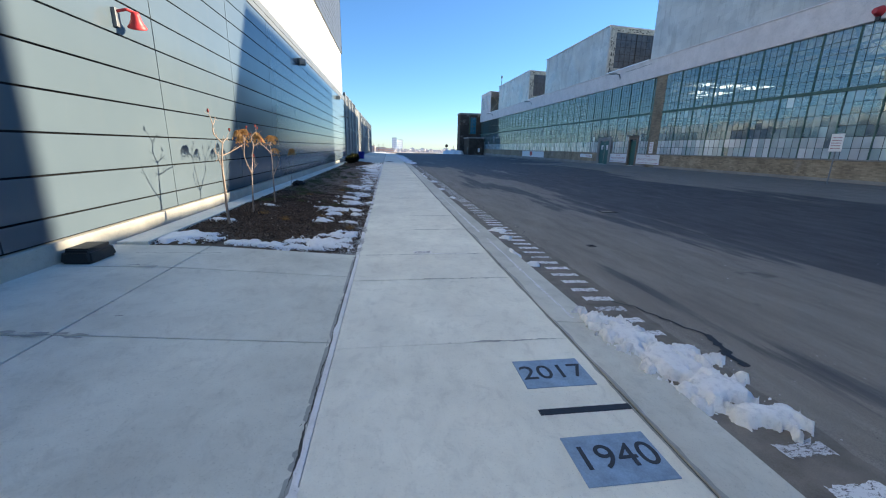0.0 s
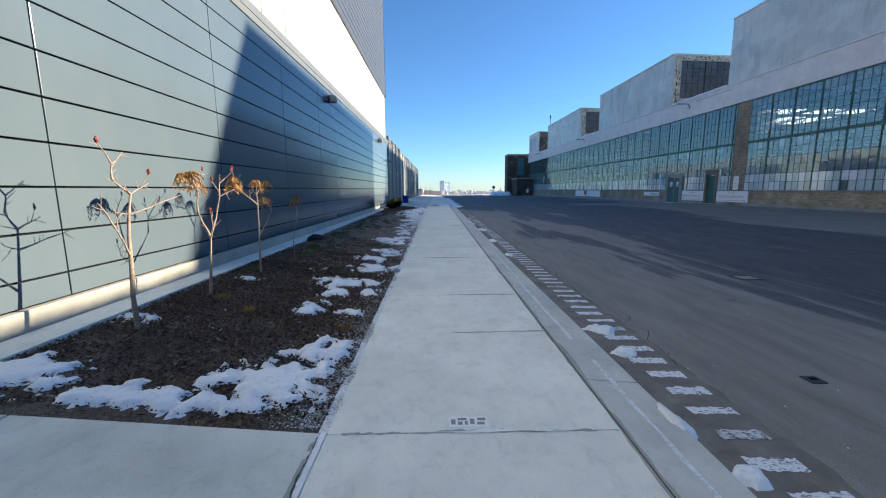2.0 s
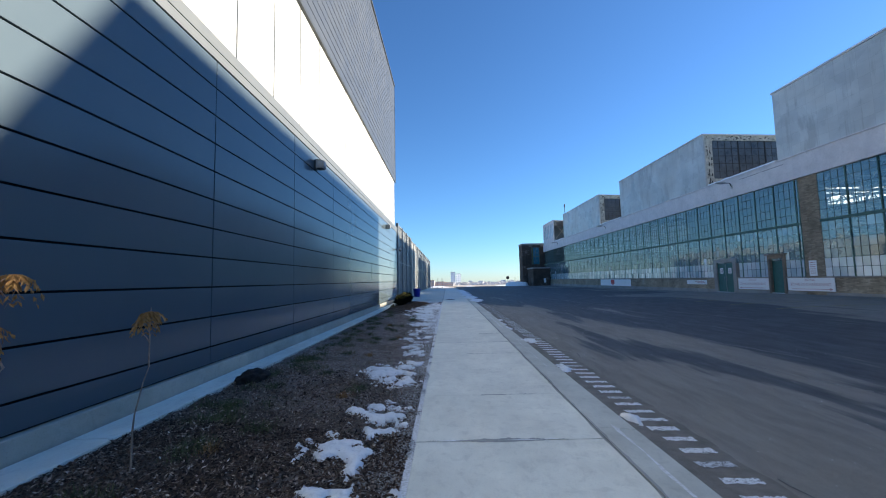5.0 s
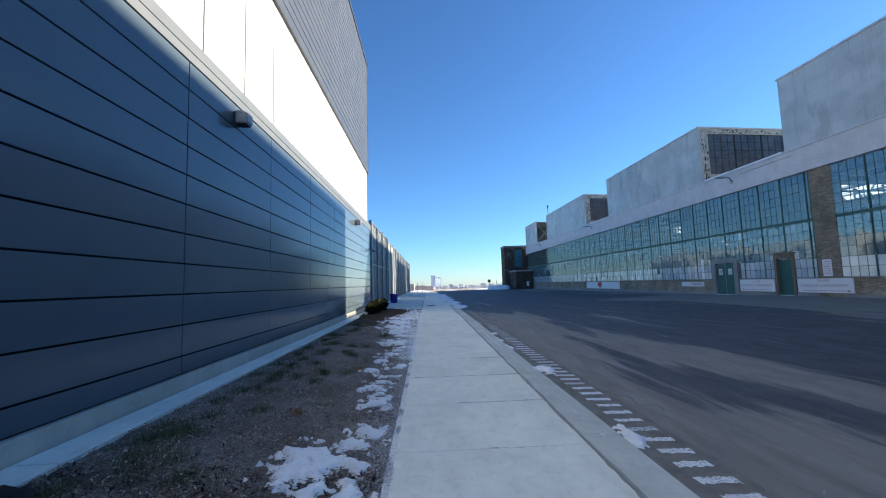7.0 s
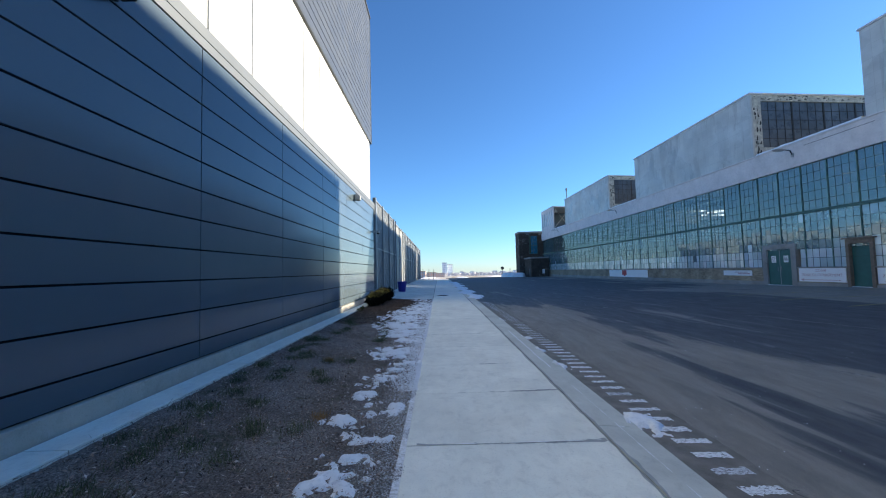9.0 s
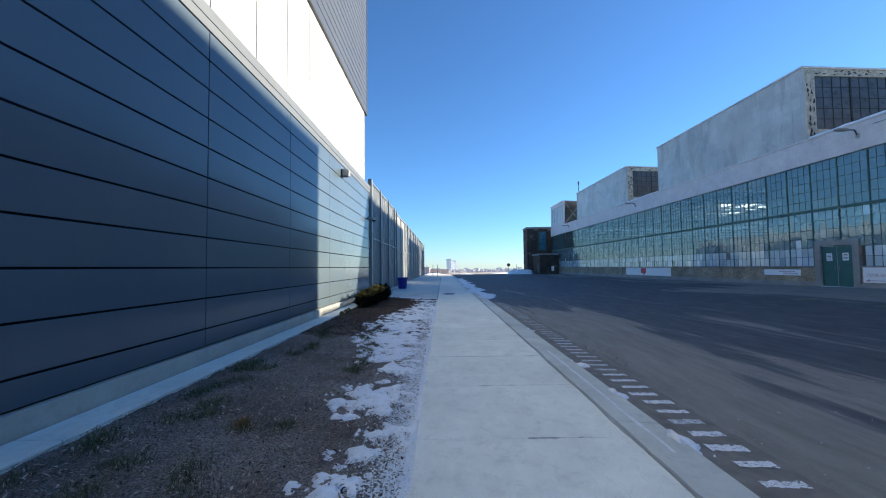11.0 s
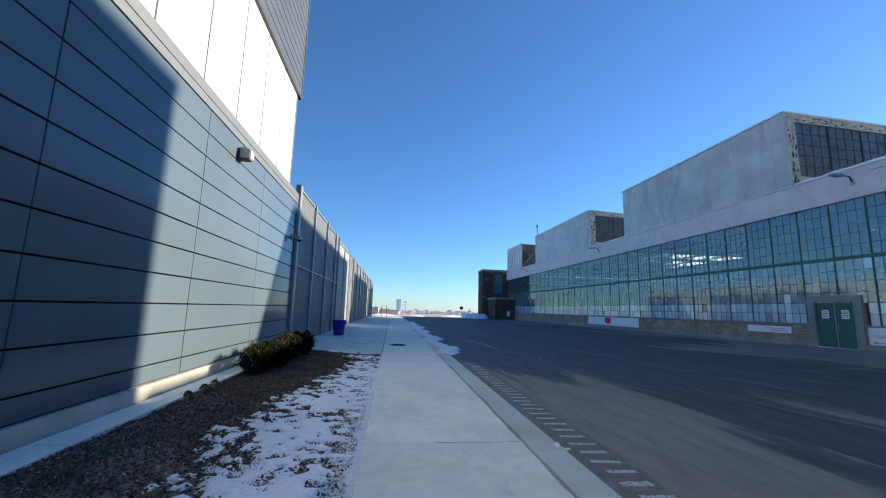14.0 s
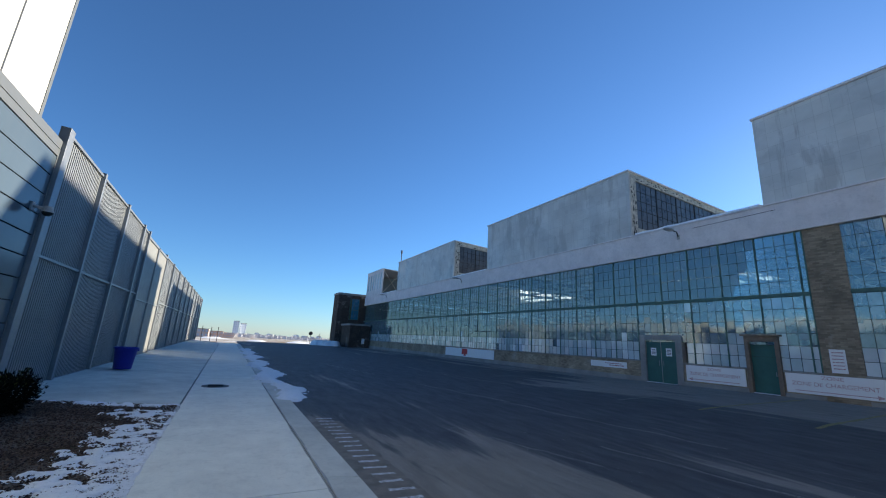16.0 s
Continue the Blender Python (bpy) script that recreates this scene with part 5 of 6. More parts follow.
# snow -------------------------------------------------------------------------------------
def snow_field(name, x0, x1, y0, y1, cell, spots, surface, label, height=0.06, rough=0.85, scale=5.0, thr=0.48):
    """Melting snow: a height field over spots (x, y, rx, ry, amount), kept where it is above zero."""
    nx, ny = int((x1 - x0) / cell), int((y1 - y0) / cell)
    xs, ys = np.linspace(x0, x1, nx + 1), np.linspace(y0, y1, ny + 1)
    gx, gy = np.meshgrid(xs, ys)
    f = np.zeros_like(gx)
    for x, y, rx, ry, amount in spots:
        f = np.maximum(f, amount * np.exp(-((gx - x) / rx) ** 2 - ((gy - y) / ry) ** 2))
    h = np.full_like(f, -1.0)
    for j, i in zip(*np.nonzero(f > 0.12)):
        p = Vector((xs[i] * scale, ys[j] * scale, 7.0))
        h[j, i] = f[j, i] + rough * (noise.noise(p) + 0.5 * noise.noise(p * 2.6) + 0.45 * noise.noise(p * 6.5) + 0.2 * noise.noise(p * 15)) - thr
    idx, verts, faces = {}, [], []
    for j in range(ny):
        for i in range(nx):
            c = ((j, i), (j, i + 1), (j + 1, i + 1), (j + 1, i))
            if max(h[q] for q in c) <= 0.0:
                continue
            for q in c:
                if q not in idx:
                    idx[q] = len(verts)
                    v = h[q]
                    z = surface(xs[q[1]], ys[q[0]]) + (height * (1 - math.exp(-v * 4)) if v > 0 else -0.03)
                    verts.append((xs[q[1]], ys[q[0]], z))
            faces.append(tuple(idx[q] for q in c))
    me = bpy.data.meshes.new(name)
    me.from_pydata(verts, [], faces)
    me.materials.append(M_SNOW)
    me.polygons.foreach_set("use_smooth", [True] * len(me.polygons))
    return tagged(new(name, me), label, "snow", "melting snow", "stuff")


bed_top = lambda x, y: bed_z(x, y) + 0.012
near = [(-2.92, 5.93, 0.36, 0.26, 1.75), (-1.95, 5.74, 0.36, 0.13, 1.0), (-1.05, 6.1, 0.42, 0.34, 1.2), (-1.55, 5.8, 0.5, 0.17, 1.05), (-0.75, 6.7, 0.35, 0.3, 0.9), (-1.3, 8.0, 0.16, 0.26, 0.85), (-0.8, 7.9, 0.17, 0.1, 0.85),
        (-1.2, 8.75, 0.2, 0.2, 0.9), (-0.75, 8.9, 0.2, 0.16, 0.75), (-1.1, 9.4, 0.48, 0.26, 1.05), (-0.9, 10.6, 0.38, 0.36, 1.0), (-1.1, 11.6, 0.3, 0.35, 0.9), (-0.9, 12.6, 0.3, 0.4, 0.85), (-1.9, 10.2, 0.15, 0.12, 0.7),
        (-1.15, 14.7, 0.36, 0.42, 1.0), (-0.9, 14.1, 0.3, 0.3, 1.0), (-0.75, 15.4, 0.22, 0.3, 0.8), (-0.8, 16.5, 0.2, 0.3, 0.8), (-2.9, 7.2, 0.2, 0.12, 0.7), (-2.6, 9.2, 0.2, 0.1, 0.7)]
snow_field("snow_patch", -3.1, -0.43, 5.5, 17.0, 0.035, near, bed_top, "melting white snow patches on the dark mulch", 0.042, 0.95, 5.0, 0.47)
rnd = random.Random(11)
mid = [(rnd.uniform(-1.15, -0.65), 17.2 + 0.42 * i, rnd.uniform(0.14, 0.26), rnd.uniform(0.1, 0.24), rnd.uniform(0.55, 0.85)) for i in range(11)]
mid += [(-1.0, 21.9, 0.38, 0.5, 0.9), (-0.8, 23.2, 0.28, 0.4, 0.8), (-1.05, 24.2, 0.45, 0.7, 1.0), (-1.2, 25.6, 0.55, 0.9, 1.15), (-1.2, 27.2, 0.65, 0.9, 1.12), (-1.1, 28.8, 0.62, 0.9, 1.05), (-0.95, 30.2, 0.55, 0.9, 0.85),
        (-0.85, 31.6, 0.45, 0.8, 0.8), (-0.8, 33.0, 0.42, 0.9, 0.78), (-0.9, 34.6, 0.5, 0.4, 0.75), (-1.4, 35.6, 0.9, 0.16, 0.95)]
snow_field("snow_patch", -3.0, -0.43, 17.0, 35.74, 0.035, mid, bed_top, "patchy thin snow over dead leaves in the bed", 0.022, 1.1, 5.6, 0.42)
rt = lambda x, y: road_z(x, y) + 0.008 if x > KERB else kz(x, y) + 0.0
snow_field("snow_heap", 1.72, 3.0, 1.0, 3.7, 0.017, [(1.93, 3.2, 0.18, 0.2, 1.2), (2.02, 2.85, 0.22, 0.3, 1.4), (2.14, 2.45, 0.24, 0.3, 1.4), (2.2, 2.1, 0.24, 0.28, 1.35), (2.26, 1.82, 0.2, 0.16, 1.15), (2.42, 2.5, 0.14, 0.2, 0.85)], rt,
           "lumpy melting snow along the kerb edge", 0.08, 0.85, 7.5)
snow_field("snow_scrap", 1.6, 2.6, 3.6, 31, 0.03, [(2.02, 5.12, 0.14, 0.1, 0.95), (2.18, 7.45, 0.2, 0.16, 1.05), (1.9, 5.6, 0.08, 0.2, 0.8), (2.15, 6.8, 0.2, 0.1, 0.8), (2.05, 15.2, 0.14, 0.3, 0.95), (2.06, 18.45, 0.22, 0.26, 1.1), (1.9, 22.15, 0.12, 0.12, 0.95), (1.95, 20.9, 0.12, 0.2, 0.9), (2.0, 23.6, 0.12, 0.14, 0.9), (2.05, 12.6, 0.1, 0.2, 0.85), (1.9, 26.8, 0.1, 0.15, 0.9)],
           rt, "small leftover snow scraps by the kerb", 0.05, 0.5, 5.0)
rnd = random.Random(5)
strip_spots = [(1.95 + 0.25 * math.sin(i * 0.9), 37.0 + 0.85 * i, 0.32 + 0.05 * (i % 3), 0.8, rnd.uniform(0.95, 1.25)) for i in range(38)]
snow_field("snow_strip", 1.2, 2.9, 36.2, 70, 0.07, strip_spots, rt, "ragged strip of ploughed snow along the kerb", 0.10, 0.5, 2.2)
snow_field("snow_pile", 10, 22, 88, 106, 0.18, [(15.8, 100, 2.0, 2.4, 1.4), (17.0, 97, 1.5, 1.5, 1.1)], lambda x, y: -0.75 if y > 105 else road_z(x, y),
           "grey-white ploughed snow pile at the annex corner", 0.95, 0.5, 0.8)
snow_field("snow_bank", -40, 60, 125, 330, 1.6, [(9, 175, 3.4, 3, 1.1), (-10, 140, 7, 1.4, 0.75), (26, 165, 12, 1.6, 0.72), (34, 230, 18, 3, 0.75), (-8, 250, 14, 4, 0.75)],
           lambda x, y: -1.0 - 0.012 * max(0, y - 110), "low distant snow banks on the open field", 0.9, 0.5, 0.12)


# damp seepage beside the pavement joints
def damp(pts, width, seed):
    """A ragged dark film that lies along a joint, wide here and gone there."""
    bm, last = bmesh.new(), None
    for i, (x, y, sx, sy) in enumerate(pts):
        w = width * max(0.0, 0.25 + 1.5 * noise.noise((x * 1.1 + seed, y * 1.1, 0)) + 0.6 * noise.noise((x * 7, y * 7 + seed, 3)) + 0.5 * noise.noise((x * 21, y * 21 + seed, 5)))
        top = (lambda p, q: az(p, q) + 0.0025) if sx <= 0 else (lambda p, q: walk_z(q) + 0.0025)
        cur = [bm.verts.new((x, y, top(x, y))), bm.verts.new((x + sx * w, y + sy * w, top(x + sx * w, y + sy * w)))]
        if last and w > 0.004:
            bm.faces.new((last[0], last[1], cur[1], cur[0]))
        last = cur
    return bm


part("damp_stain", damp([(WALK_L - 0.03, -3 + 0.015 * i, -1, 0) for i in range(570)], 0.09, 1), M_DAMP, apron, "dark damp stain along the joint")
for k, y in enumerate((2.875, 4.495)):
    part("damp_stain", damp([(-3.1 + 0.03 * i, y - 0.012, 0, -1) for i in range(88)], 0.07, 5 + k), M_DAMP, apron, "dark damp stain along the joint")
    part("damp_stain", damp([(-3.1 + 0.03 * i, y + 0.014, 0, 1) for i in range(88)], 0.09, 9 + k), M_DAMP, apron, "dark damp stain along the joint")
walk_top = bpy.data.objects["pavement_walk"]
for k, y in enumerate(walk_joints[4:24]):
    a = WALK_L + (0.1 if k % 4 == 1 else random.Random(k).uniform(0.5, 1.0))
    part("damp_stain", damp([(a + 0.015 * i, y + 0.001, 0.0001, 1) for i in range(int((WALK_R - a) / 0.015))], 0.05 if y in (4.35, 11.85, 17.85, 23.95) else 0.032 if y < 20 else 0.02, 20 + k), M_DAMP, walk_top, "dark damp stain along the joint")
    part("damp_stain", damp([(a + 0.015 * i, y - 0.001, 0.0001, -1) for i in range(int((WALK_R - a) / 0.015))], 0.036 if y in (4.35, 11.85, 17.85, 23.95) else 0.022, 60 + k), M_DAMP, walk_top, "dark damp stain along the joint")
for k, (w, side, lift) in enumerate(((0.045, 1, 0.0035), (0.03, -1, 0.0035))):
    bm, last = bmesh.new(), None
    for i in range(800):
        y = -3 + 0.05 * i
        ww = w * max(0.03, 0.45 + 0.9 * noise.noise((y * 1.3, 31 + k, 0)) + 0.5 * noise.noise((y * 8, 3 + k, 0)))
        x = WALK_R + (0.012 if side > 0 else -0.006)
        cur = [bm.verts.new((q, y, (kz(q, y) if side > 0 else walk_z(y)) + lift)) for q in (x, x + side * ww)]
        if last:
            bm.faces.new((last[0], last[1], cur[1], cur[0]))
        last = cur
    part("damp_stain", bm, M_DAMP, kerb, "dark damp line along the kerb joint")

# litter, gravel and grass on the bed ----------------------------------------------------------
def scatter(name, n, place, shape, material, label, category, seed):
    rnd = random.Random(seed)
    verts, faces = [], []
    for _ in range(n):
        x, y, z = place(rnd)
        shape(rnd, Vector((x, y, z)), verts, faces)
    me = bpy.data.meshes.new(name)
    me.from_pydata(verts, [], faces)
    me.materials.append(material)
    return tagged(new(name, me), label, category, kind="stuff")


def leaf_shape(lo, hi):
    def f(rnd, p, verts, faces):
        l, w = lo + (hi - lo) * rnd.random() ** 2, rnd.uniform(0.06, 0.4)
        e = Euler((rnd.gauss(0, 0.35), rnd.gauss(0, 0.35), rnd.uniform(0, 6.3))).to_matrix()
        k = len(verts)
        c = rnd.uniform(0.0, 0.3)
        for u, v, h in ((-1, 0, 0), (0, -w, c), (1, 0, rnd.uniform(-0.1, 0.3)), (0, w, c)):
            verts.append(p + e @ Vector((u * l / 2, v * l / 2, h * l / 2)))
        faces.append((k, k + 1, k + 3))
        faces.append((k + 1, k + 2, k + 3))
    return f


def pebble(lo, hi):
    def f(rnd, p, verts, faces):
        s = rnd.uniform(lo, hi)
        k = len(verts)
        for u, v, h in ((1, 0, 0), (0, 1, 0), (-1, 0, 0), (0, -1, 0), (0, 0, 0.8)):
            verts.append(p + Vector((u * s * rnd.uniform(0.7, 1.3), v * s * rnd.uniform(0.7, 1.3), h * s)))
        faces.extend((k + i, k + (i + 1) % 4, k + 4) for i in range(4))
    return f


def blade(rnd, p, verts, faces):
    k = len(verts)
    h, a = rnd.uniform(0.04, 0.11), rnd.uniform(0, 6.3)
    d = Vector((math.cos(a), math.sin(a), 0))
    s = Vector((-d.y, d.x, 0)) * 0.003
    tip = p + d * h * rnd.uniform(0.3, 1.0) + Vector((0, 0, h * rnd.uniform(0.5, 1)))
    verts.extend((p - s, p + s, tip))
    faces.append((k, k + 1, k + 2))


def on_bed(rnd):
    x, y = rnd.uniform(SHELF, WALK_L - 0.05), BED0 + (28.5 - BED0) * rnd.random() ** 0.8
    return x, y, bed_z(x, y) + 0.018 + 0.022 * noise.noise((x * 3, y * 3, 0))


def on_near_bed(rnd):
    x, y = rnd.uniform(SHELF, WALK_L - 0.05), BED0 + 0.05 + (14.5 - BED0) * rnd.random() ** 0.9
    return x, y, bed_z(x, y) + 0.018 + 0.022 * noise.noise((x * 3, y * 3, 0))


def on_mid_bed(rnd):
    x, y = rnd.uniform(SHELF, WALK_L - 0.05), 28.5 - 18.0 * rnd.random() ** 0.75
    return x, y, bed_z(x, y) + 0.018 + 0.022 * noise.noise((x * 3, y * 3, 0))


scatter("leaf_litter", 26000, on_near_bed, leaf_shape(0.014, 0.085), M_CHIPDARK, "damp brown twigs, leaves and bark chips", "leaf litter", 1)
scatter("leaf_litter", 70000, on_mid_bed, leaf_shape(0.012, 0.058), M_CHIP, "scattered dead leaves, twigs and bark chips", "leaf litter", 41)


def on_edge(rnd):
    x, y = WALK_L - abs(rnd.gauss(0, 0.2)) + 0.025, rnd.uniform(BED0 + 0.05, BED1 - 0.2)
    return x, y, bed_z(x, y) + 0.006 + 0.02 * noise.noise((x * 3, y * 3, 0))


scatter("bark_mulch", 26000, lambda r: (lambda q: (q[0], 5.6 + (q[1] - 5.47) * 0.28, bed_z(q[0], 5.6 + (q[1] - 5.47) * 0.28) + 0.012))(on_bed(r)), pebble(0.006, 0.017), M_BARKCHIP, "dark lumps of bark mulch", "mulch", 12)
def on_far_bed(rnd):
    x, y = rnd.uniform(SHELF, WALK_L - 0.05), rnd.uniform(25.5, BED1 - 0.05)
    return x, y, bed_z(x, y) + 0.01 + 0.02 * noise.noise((x * 3, y * 3, 0))


scatter("bark_mulch", 26000, on_far_bed, pebble(0.007, 0.02), M_BARKCHIP, "dark reddish bark mulch by the hedge", "mulch", 14)
scatter("gravel", 90000, on_edge, pebble(0.003, 0.0085), M_GRAVEL, "pale grit and de-icing salt along the pavement edge", "gravel", 2)


def on_road(rnd):
    x, y = 2.5 + 6.5 * rnd.random() ** 1.4, rnd.uniform(-1, 33)
    return x, y, road_z(x, y) + 0.001


scatter("road_grit", 1300, on_road, pebble(0.003, 0.008), M_GRAVEL, "loose pale grit lying on the asphalt", "gravel", 51)


def on_salted_edge(rnd):
    x, y = WALK_L + 0.02 - abs(rnd.gauss(0, 0.16)), rnd.uniform(19.5, 32.5)
    return x, y, bed_z(x, y) + 0.012 + 0.02 * noise.noise((x * 3, y * 3, 0))


scatter("snow_crumbs", 26000, on_salted_edge, pebble(0.005, 0.014), M_SNOW, "frozen snow crumbs and salt along the pavement edge", "snow", 61)
tufts = [(random.uniform(-3.0, -1.3) if i % 2 else random.uniform(-3.0, -2.4), random.uniform(9.5, 26.5)) for i in range(100)]


def in_tuft(rnd):
    cx, cy = rnd.choice(tufts)
    x, y = clamp(cx + rnd.gauss(0, 0.07), SHELF, WALK_L), cy + rnd.gauss(0, 0.09)
    return x, y, bed_z(x, y)


scatter("grass", 17000, in_tuft, blade, M_GRASS, "small tufts of dull winter grass", "grass", 3)


def in_dead_tuft(rnd):
    cx, cy = rnd.choice(((-2.45, 8.1), (-1.95, 7.7), (-1.35, 8.3), (-0.72, 7.35), (-1.1, 9.0), (-2.2, 11.4), (-1.5, 13.2), (-1.7, 16.0), (-1.4, 18.5), (-2.0, 21.0)))
    x, y = cx + rnd.gauss(0, 0.04), cy + rnd.gauss(0, 0.05)
    return x, y, bed_z(x, y)


scatter("dead_grass", 1500, in_dead_tuft, blade, M_LEAF, "small dead rust-brown grass tufts", "grass", 31)
sheet("grit_edge", WALK_L - 0.05, WALK_L + 0.014, 2, BED0, BED1, 60, lambda x, y: walk_z(y) - 0.004, M_BAR3, "salt and grit packed against the pavement edge", "joint")


# sumac saplings ---------------------------------------------------------------------------
def limb(p, d, length, r, rnd, lift=0.18, n=7, wiggle=0.15):
    """A crooked tapering limb that turns upwards, as one tube; returns its mesh, joints and end direction."""
    bm, pts, rings = bmesh.new(), [Vector(p)], []
    d = Vector(d).normalized()
    for i in range(n + 1):
        side = d.cross(Vector((0.3, 0.9, 0.2))).normalized()
        up = d.cross(side)
        rr = r * (1 - 0.6 * i / n) * rnd.uniform(0.92, 1.12)
        rings.append([bm.verts.new(pts[-1] + (side * math.cos(k * 1.0472) + up * math.sin(k * 1.0472)) * rr) for k in range(6)])
        if i < n:
            d = (d + Vector((rnd.gauss(0, wiggle), rnd.gauss(0, wiggle), lift * rnd.random()))).normalized()
            pts.append(pts[-1] + d * length / n)
    for a, b in zip(rings, rings[1:]):
        for k in range(6):
            bm.faces.new((a[k], a[(k + 1) % 6], b[(k + 1) % 6], b[k]))
    bm.faces.new(rings[-1])
    return bm, pts, d


def leaf_cluster(bm, p, rnd, size, fronds=9):
    """Dry compound leaves: fronds that arch out and droop, each with two rows of narrow leaflets."""
    for k in range(fronds):
        a = k * 6.283 / fronds + rnd.uniform(-0.5, 0.5)
        out, reach, sag = Vector((math.cos(a), math.sin(a), 0)), size * rnd.uniform(0.6, 1.15), rnd.uniform(0.8, 2.1)
        for i in range(1, 9):
            u = i / 8
            q = p + out * reach * u + Vector((0, 0, size * (0.35 * u - sag * u * u)))
            for side in (-1, 1):
                l = rnd.uniform(0.03, 0.065)
                d = (out.cross(Vector((0, 0, 1))) * side * 0.6 + out * rnd.uniform(0, 0.5) + Vector((0, 0, -rnd.uniform(0.5, 1.4)))).normalized()
                s = d.cross(Vector((rnd.gauss(0, 1), rnd.gauss(0, 1), rnd.gauss(0, 1)))).normalized() * l * 0.17
                mid = q + d * l * 0.5 + out * 0.004
                bm.faces.new([bm.verts.new(v) for v in (q, mid - s, q + d * l, mid + s)])


def sumac(x, y, stem, limbs, seed, label):
    """A sapling: stem (length, lean, radius) and limbs (which limb it leaves, how far along, lean along the wall, length, radius, tip).
    Leans are degrees from upright; a tip is bare, leafy or a seed head."""
    rnd = random.Random(seed)
    z = bed_z(x, y) - 0.05
    t = empty("sumac_sapling", (x, y, z), label, "sapling", "sumac saplings in the bed")

    def grow(p, lean, length, r, name, wiggle=0.07, n=7):
        a, b = radians(lean), radians(rnd.gauss(0, 13)) if name != "trunk" else 0.0
        bm, pts, _ = limb(p, (math.sin(b), math.sin(a) * math.cos(b), math.cos(a) * math.cos(b)), length, r, rnd, 0.04, n, wiggle)
        under(part(name, bm, M_BARK, smooth=True), t)
        return pts

    grown = [grow((x, y, z), stem[1], stem[0] + 0.05, stem[2], "trunk", 0.04)]
    for src, along, lean, length, r, tip in limbs:
        pts = grown[src]
        pts = grow(pts[min(len(pts) - 1, int(round(along * (len(pts) - 1))))], lean, length, r, "limb" if r > 0.007 else "twig")
        grown.append(pts)
        if r > 0.0055:
            for j in (3, 5, 6):
                if rnd.random() < 0.55:
                    tw = grow(pts[j], lean + rnd.choice((-1, 1)) * rnd.uniform(35, 75), rnd.uniform(0.06, 0.16), 0.0042, "twig", 0.12, 4)
        p = pts[-1]
        if tip == "leafy":
            bm = bmesh.new()
            leaf_cluster(bm, p, rnd, 0.11, 15)
            under(part("foliage", bm, M_LEAF, label="dry orange-brown drooping leaves"), t)["kind"] = "stuff"
        elif tip == "seed":
            bm = bmesh.new()
            bmesh.ops.create_icosphere(bm, subdivisions=2, radius=1, matrix=Matrix.Translation(p + Vector((0, 0, 0.02))) @ Matrix.Diagonal((0.014, 0.014, 0.032, 1)))
            for v in bm.verts:
                v.co += Vector((rnd.gauss(0, 1), rnd.gauss(0, 1), rnd.gauss(0, 1))) * 0.0035
            under(part("seed_head", bm, M_BERRY, label="dark red seed head"), t)
    return t


sumac(-2.67, 6.94, (1.33, 1, 0.026), (
    (0, 0.5, -36, 0.36, 0.012, ""), (1, 1.0, -36, 0.27, 0.009, ""), (1, 0.9, -5, 0.22, 0.005, ""), (0, 0.86, 78, 0.36, 0.010, ""), (4, 1.0, 80, 0.28, 0.007, ""),
    (0, 1.0, -33, 0.18, 0.014, ""), (6, 1.0, 10, 0.16, 0.012, ""), (7, 1.0, -33, 0.24, 0.008, "seed"), (7, 1.0, 54, 0.22, 0.008, ""), (0, 1.0, 62, 0.26, 0.008, ""), (0, 0.97, -66, 0.2, 0.006, ""),
    (4, 0.6, 20, 0.14, 0.005, ""), (0, 0.8, -78, 0.15, 0.006, ""), (10, 0.6, 20, 0.16, 0.005, "seed"), (6, 0.9, -70, 0.12, 0.005, "")), 3, "bare pale sumac sapling with a few dark red seed heads")
sumac(-2.69, 8.24, (0.75, 2, 0.023), (
    (0, 1.0, -22, 0.36, 0.015, ""), (1, 1.0, -13, 0.33, 0.012, ""), (2, 1.0, -62, 0.32, 0.009, "leafy"), (2, 0.9, -45, 0.3, 0.007, "leafy"), (2, 1.0, 32, 0.25, 0.007, "seed"), (2, 0.85, 58, 0.24, 0.006, "leafy"),
    (0, 1.0, -46, 0.26, 0.008, ""), (7, 1.0, -8, 0.16, 0.006, "seed"), (0, 1.0, 51, 0.48, 0.014, ""), (9, 1.0, 10, 0.22, 0.012, ""), (10, 1.0, 43, 0.33, 0.009, "seed"), (11, 0.7, 55, 0.3, 0.006, "seed"),
    (10, 1.0, -16, 0.21, 0.006, "seed"), (10, 0.9, 70, 0.3, 0.006, "seed")), 8, "sumac sapling with red seed heads and dry top leaves")
sumac(-2.64, 9.63, (1.12, 6, 0.022), (
    (0, 1.0, -35, 0.38, 0.013, ""), (1, 1.0, -38, 0.24, 0.009, "leafy"), (1, 0.9, -76, 0.47, 0.008, "leafy"), (2, 0.9, -10, 0.14, 0.005, "seed"), (0, 1.0, 28, 0.2, 0.011, ""), (5, 1.0, -32, 0.28, 0.008, "leafy"),
    (5, 1.0, 60, 0.42, 0.009, "leafy"), (0, 0.5, 50, 0.52, 0.009, ""), (8, 1.0, -8, 0.27, 0.006, "leafy")), 14, "slender sumac sapling topped with dry orange leaves")
sumac(-2.56, 10.96, (0.8, 8, 0.009), ((0, 1.0, 1, 0.44, 0.006, "leafy"),), 21, "thin bare sapling with one tuft of leaves")

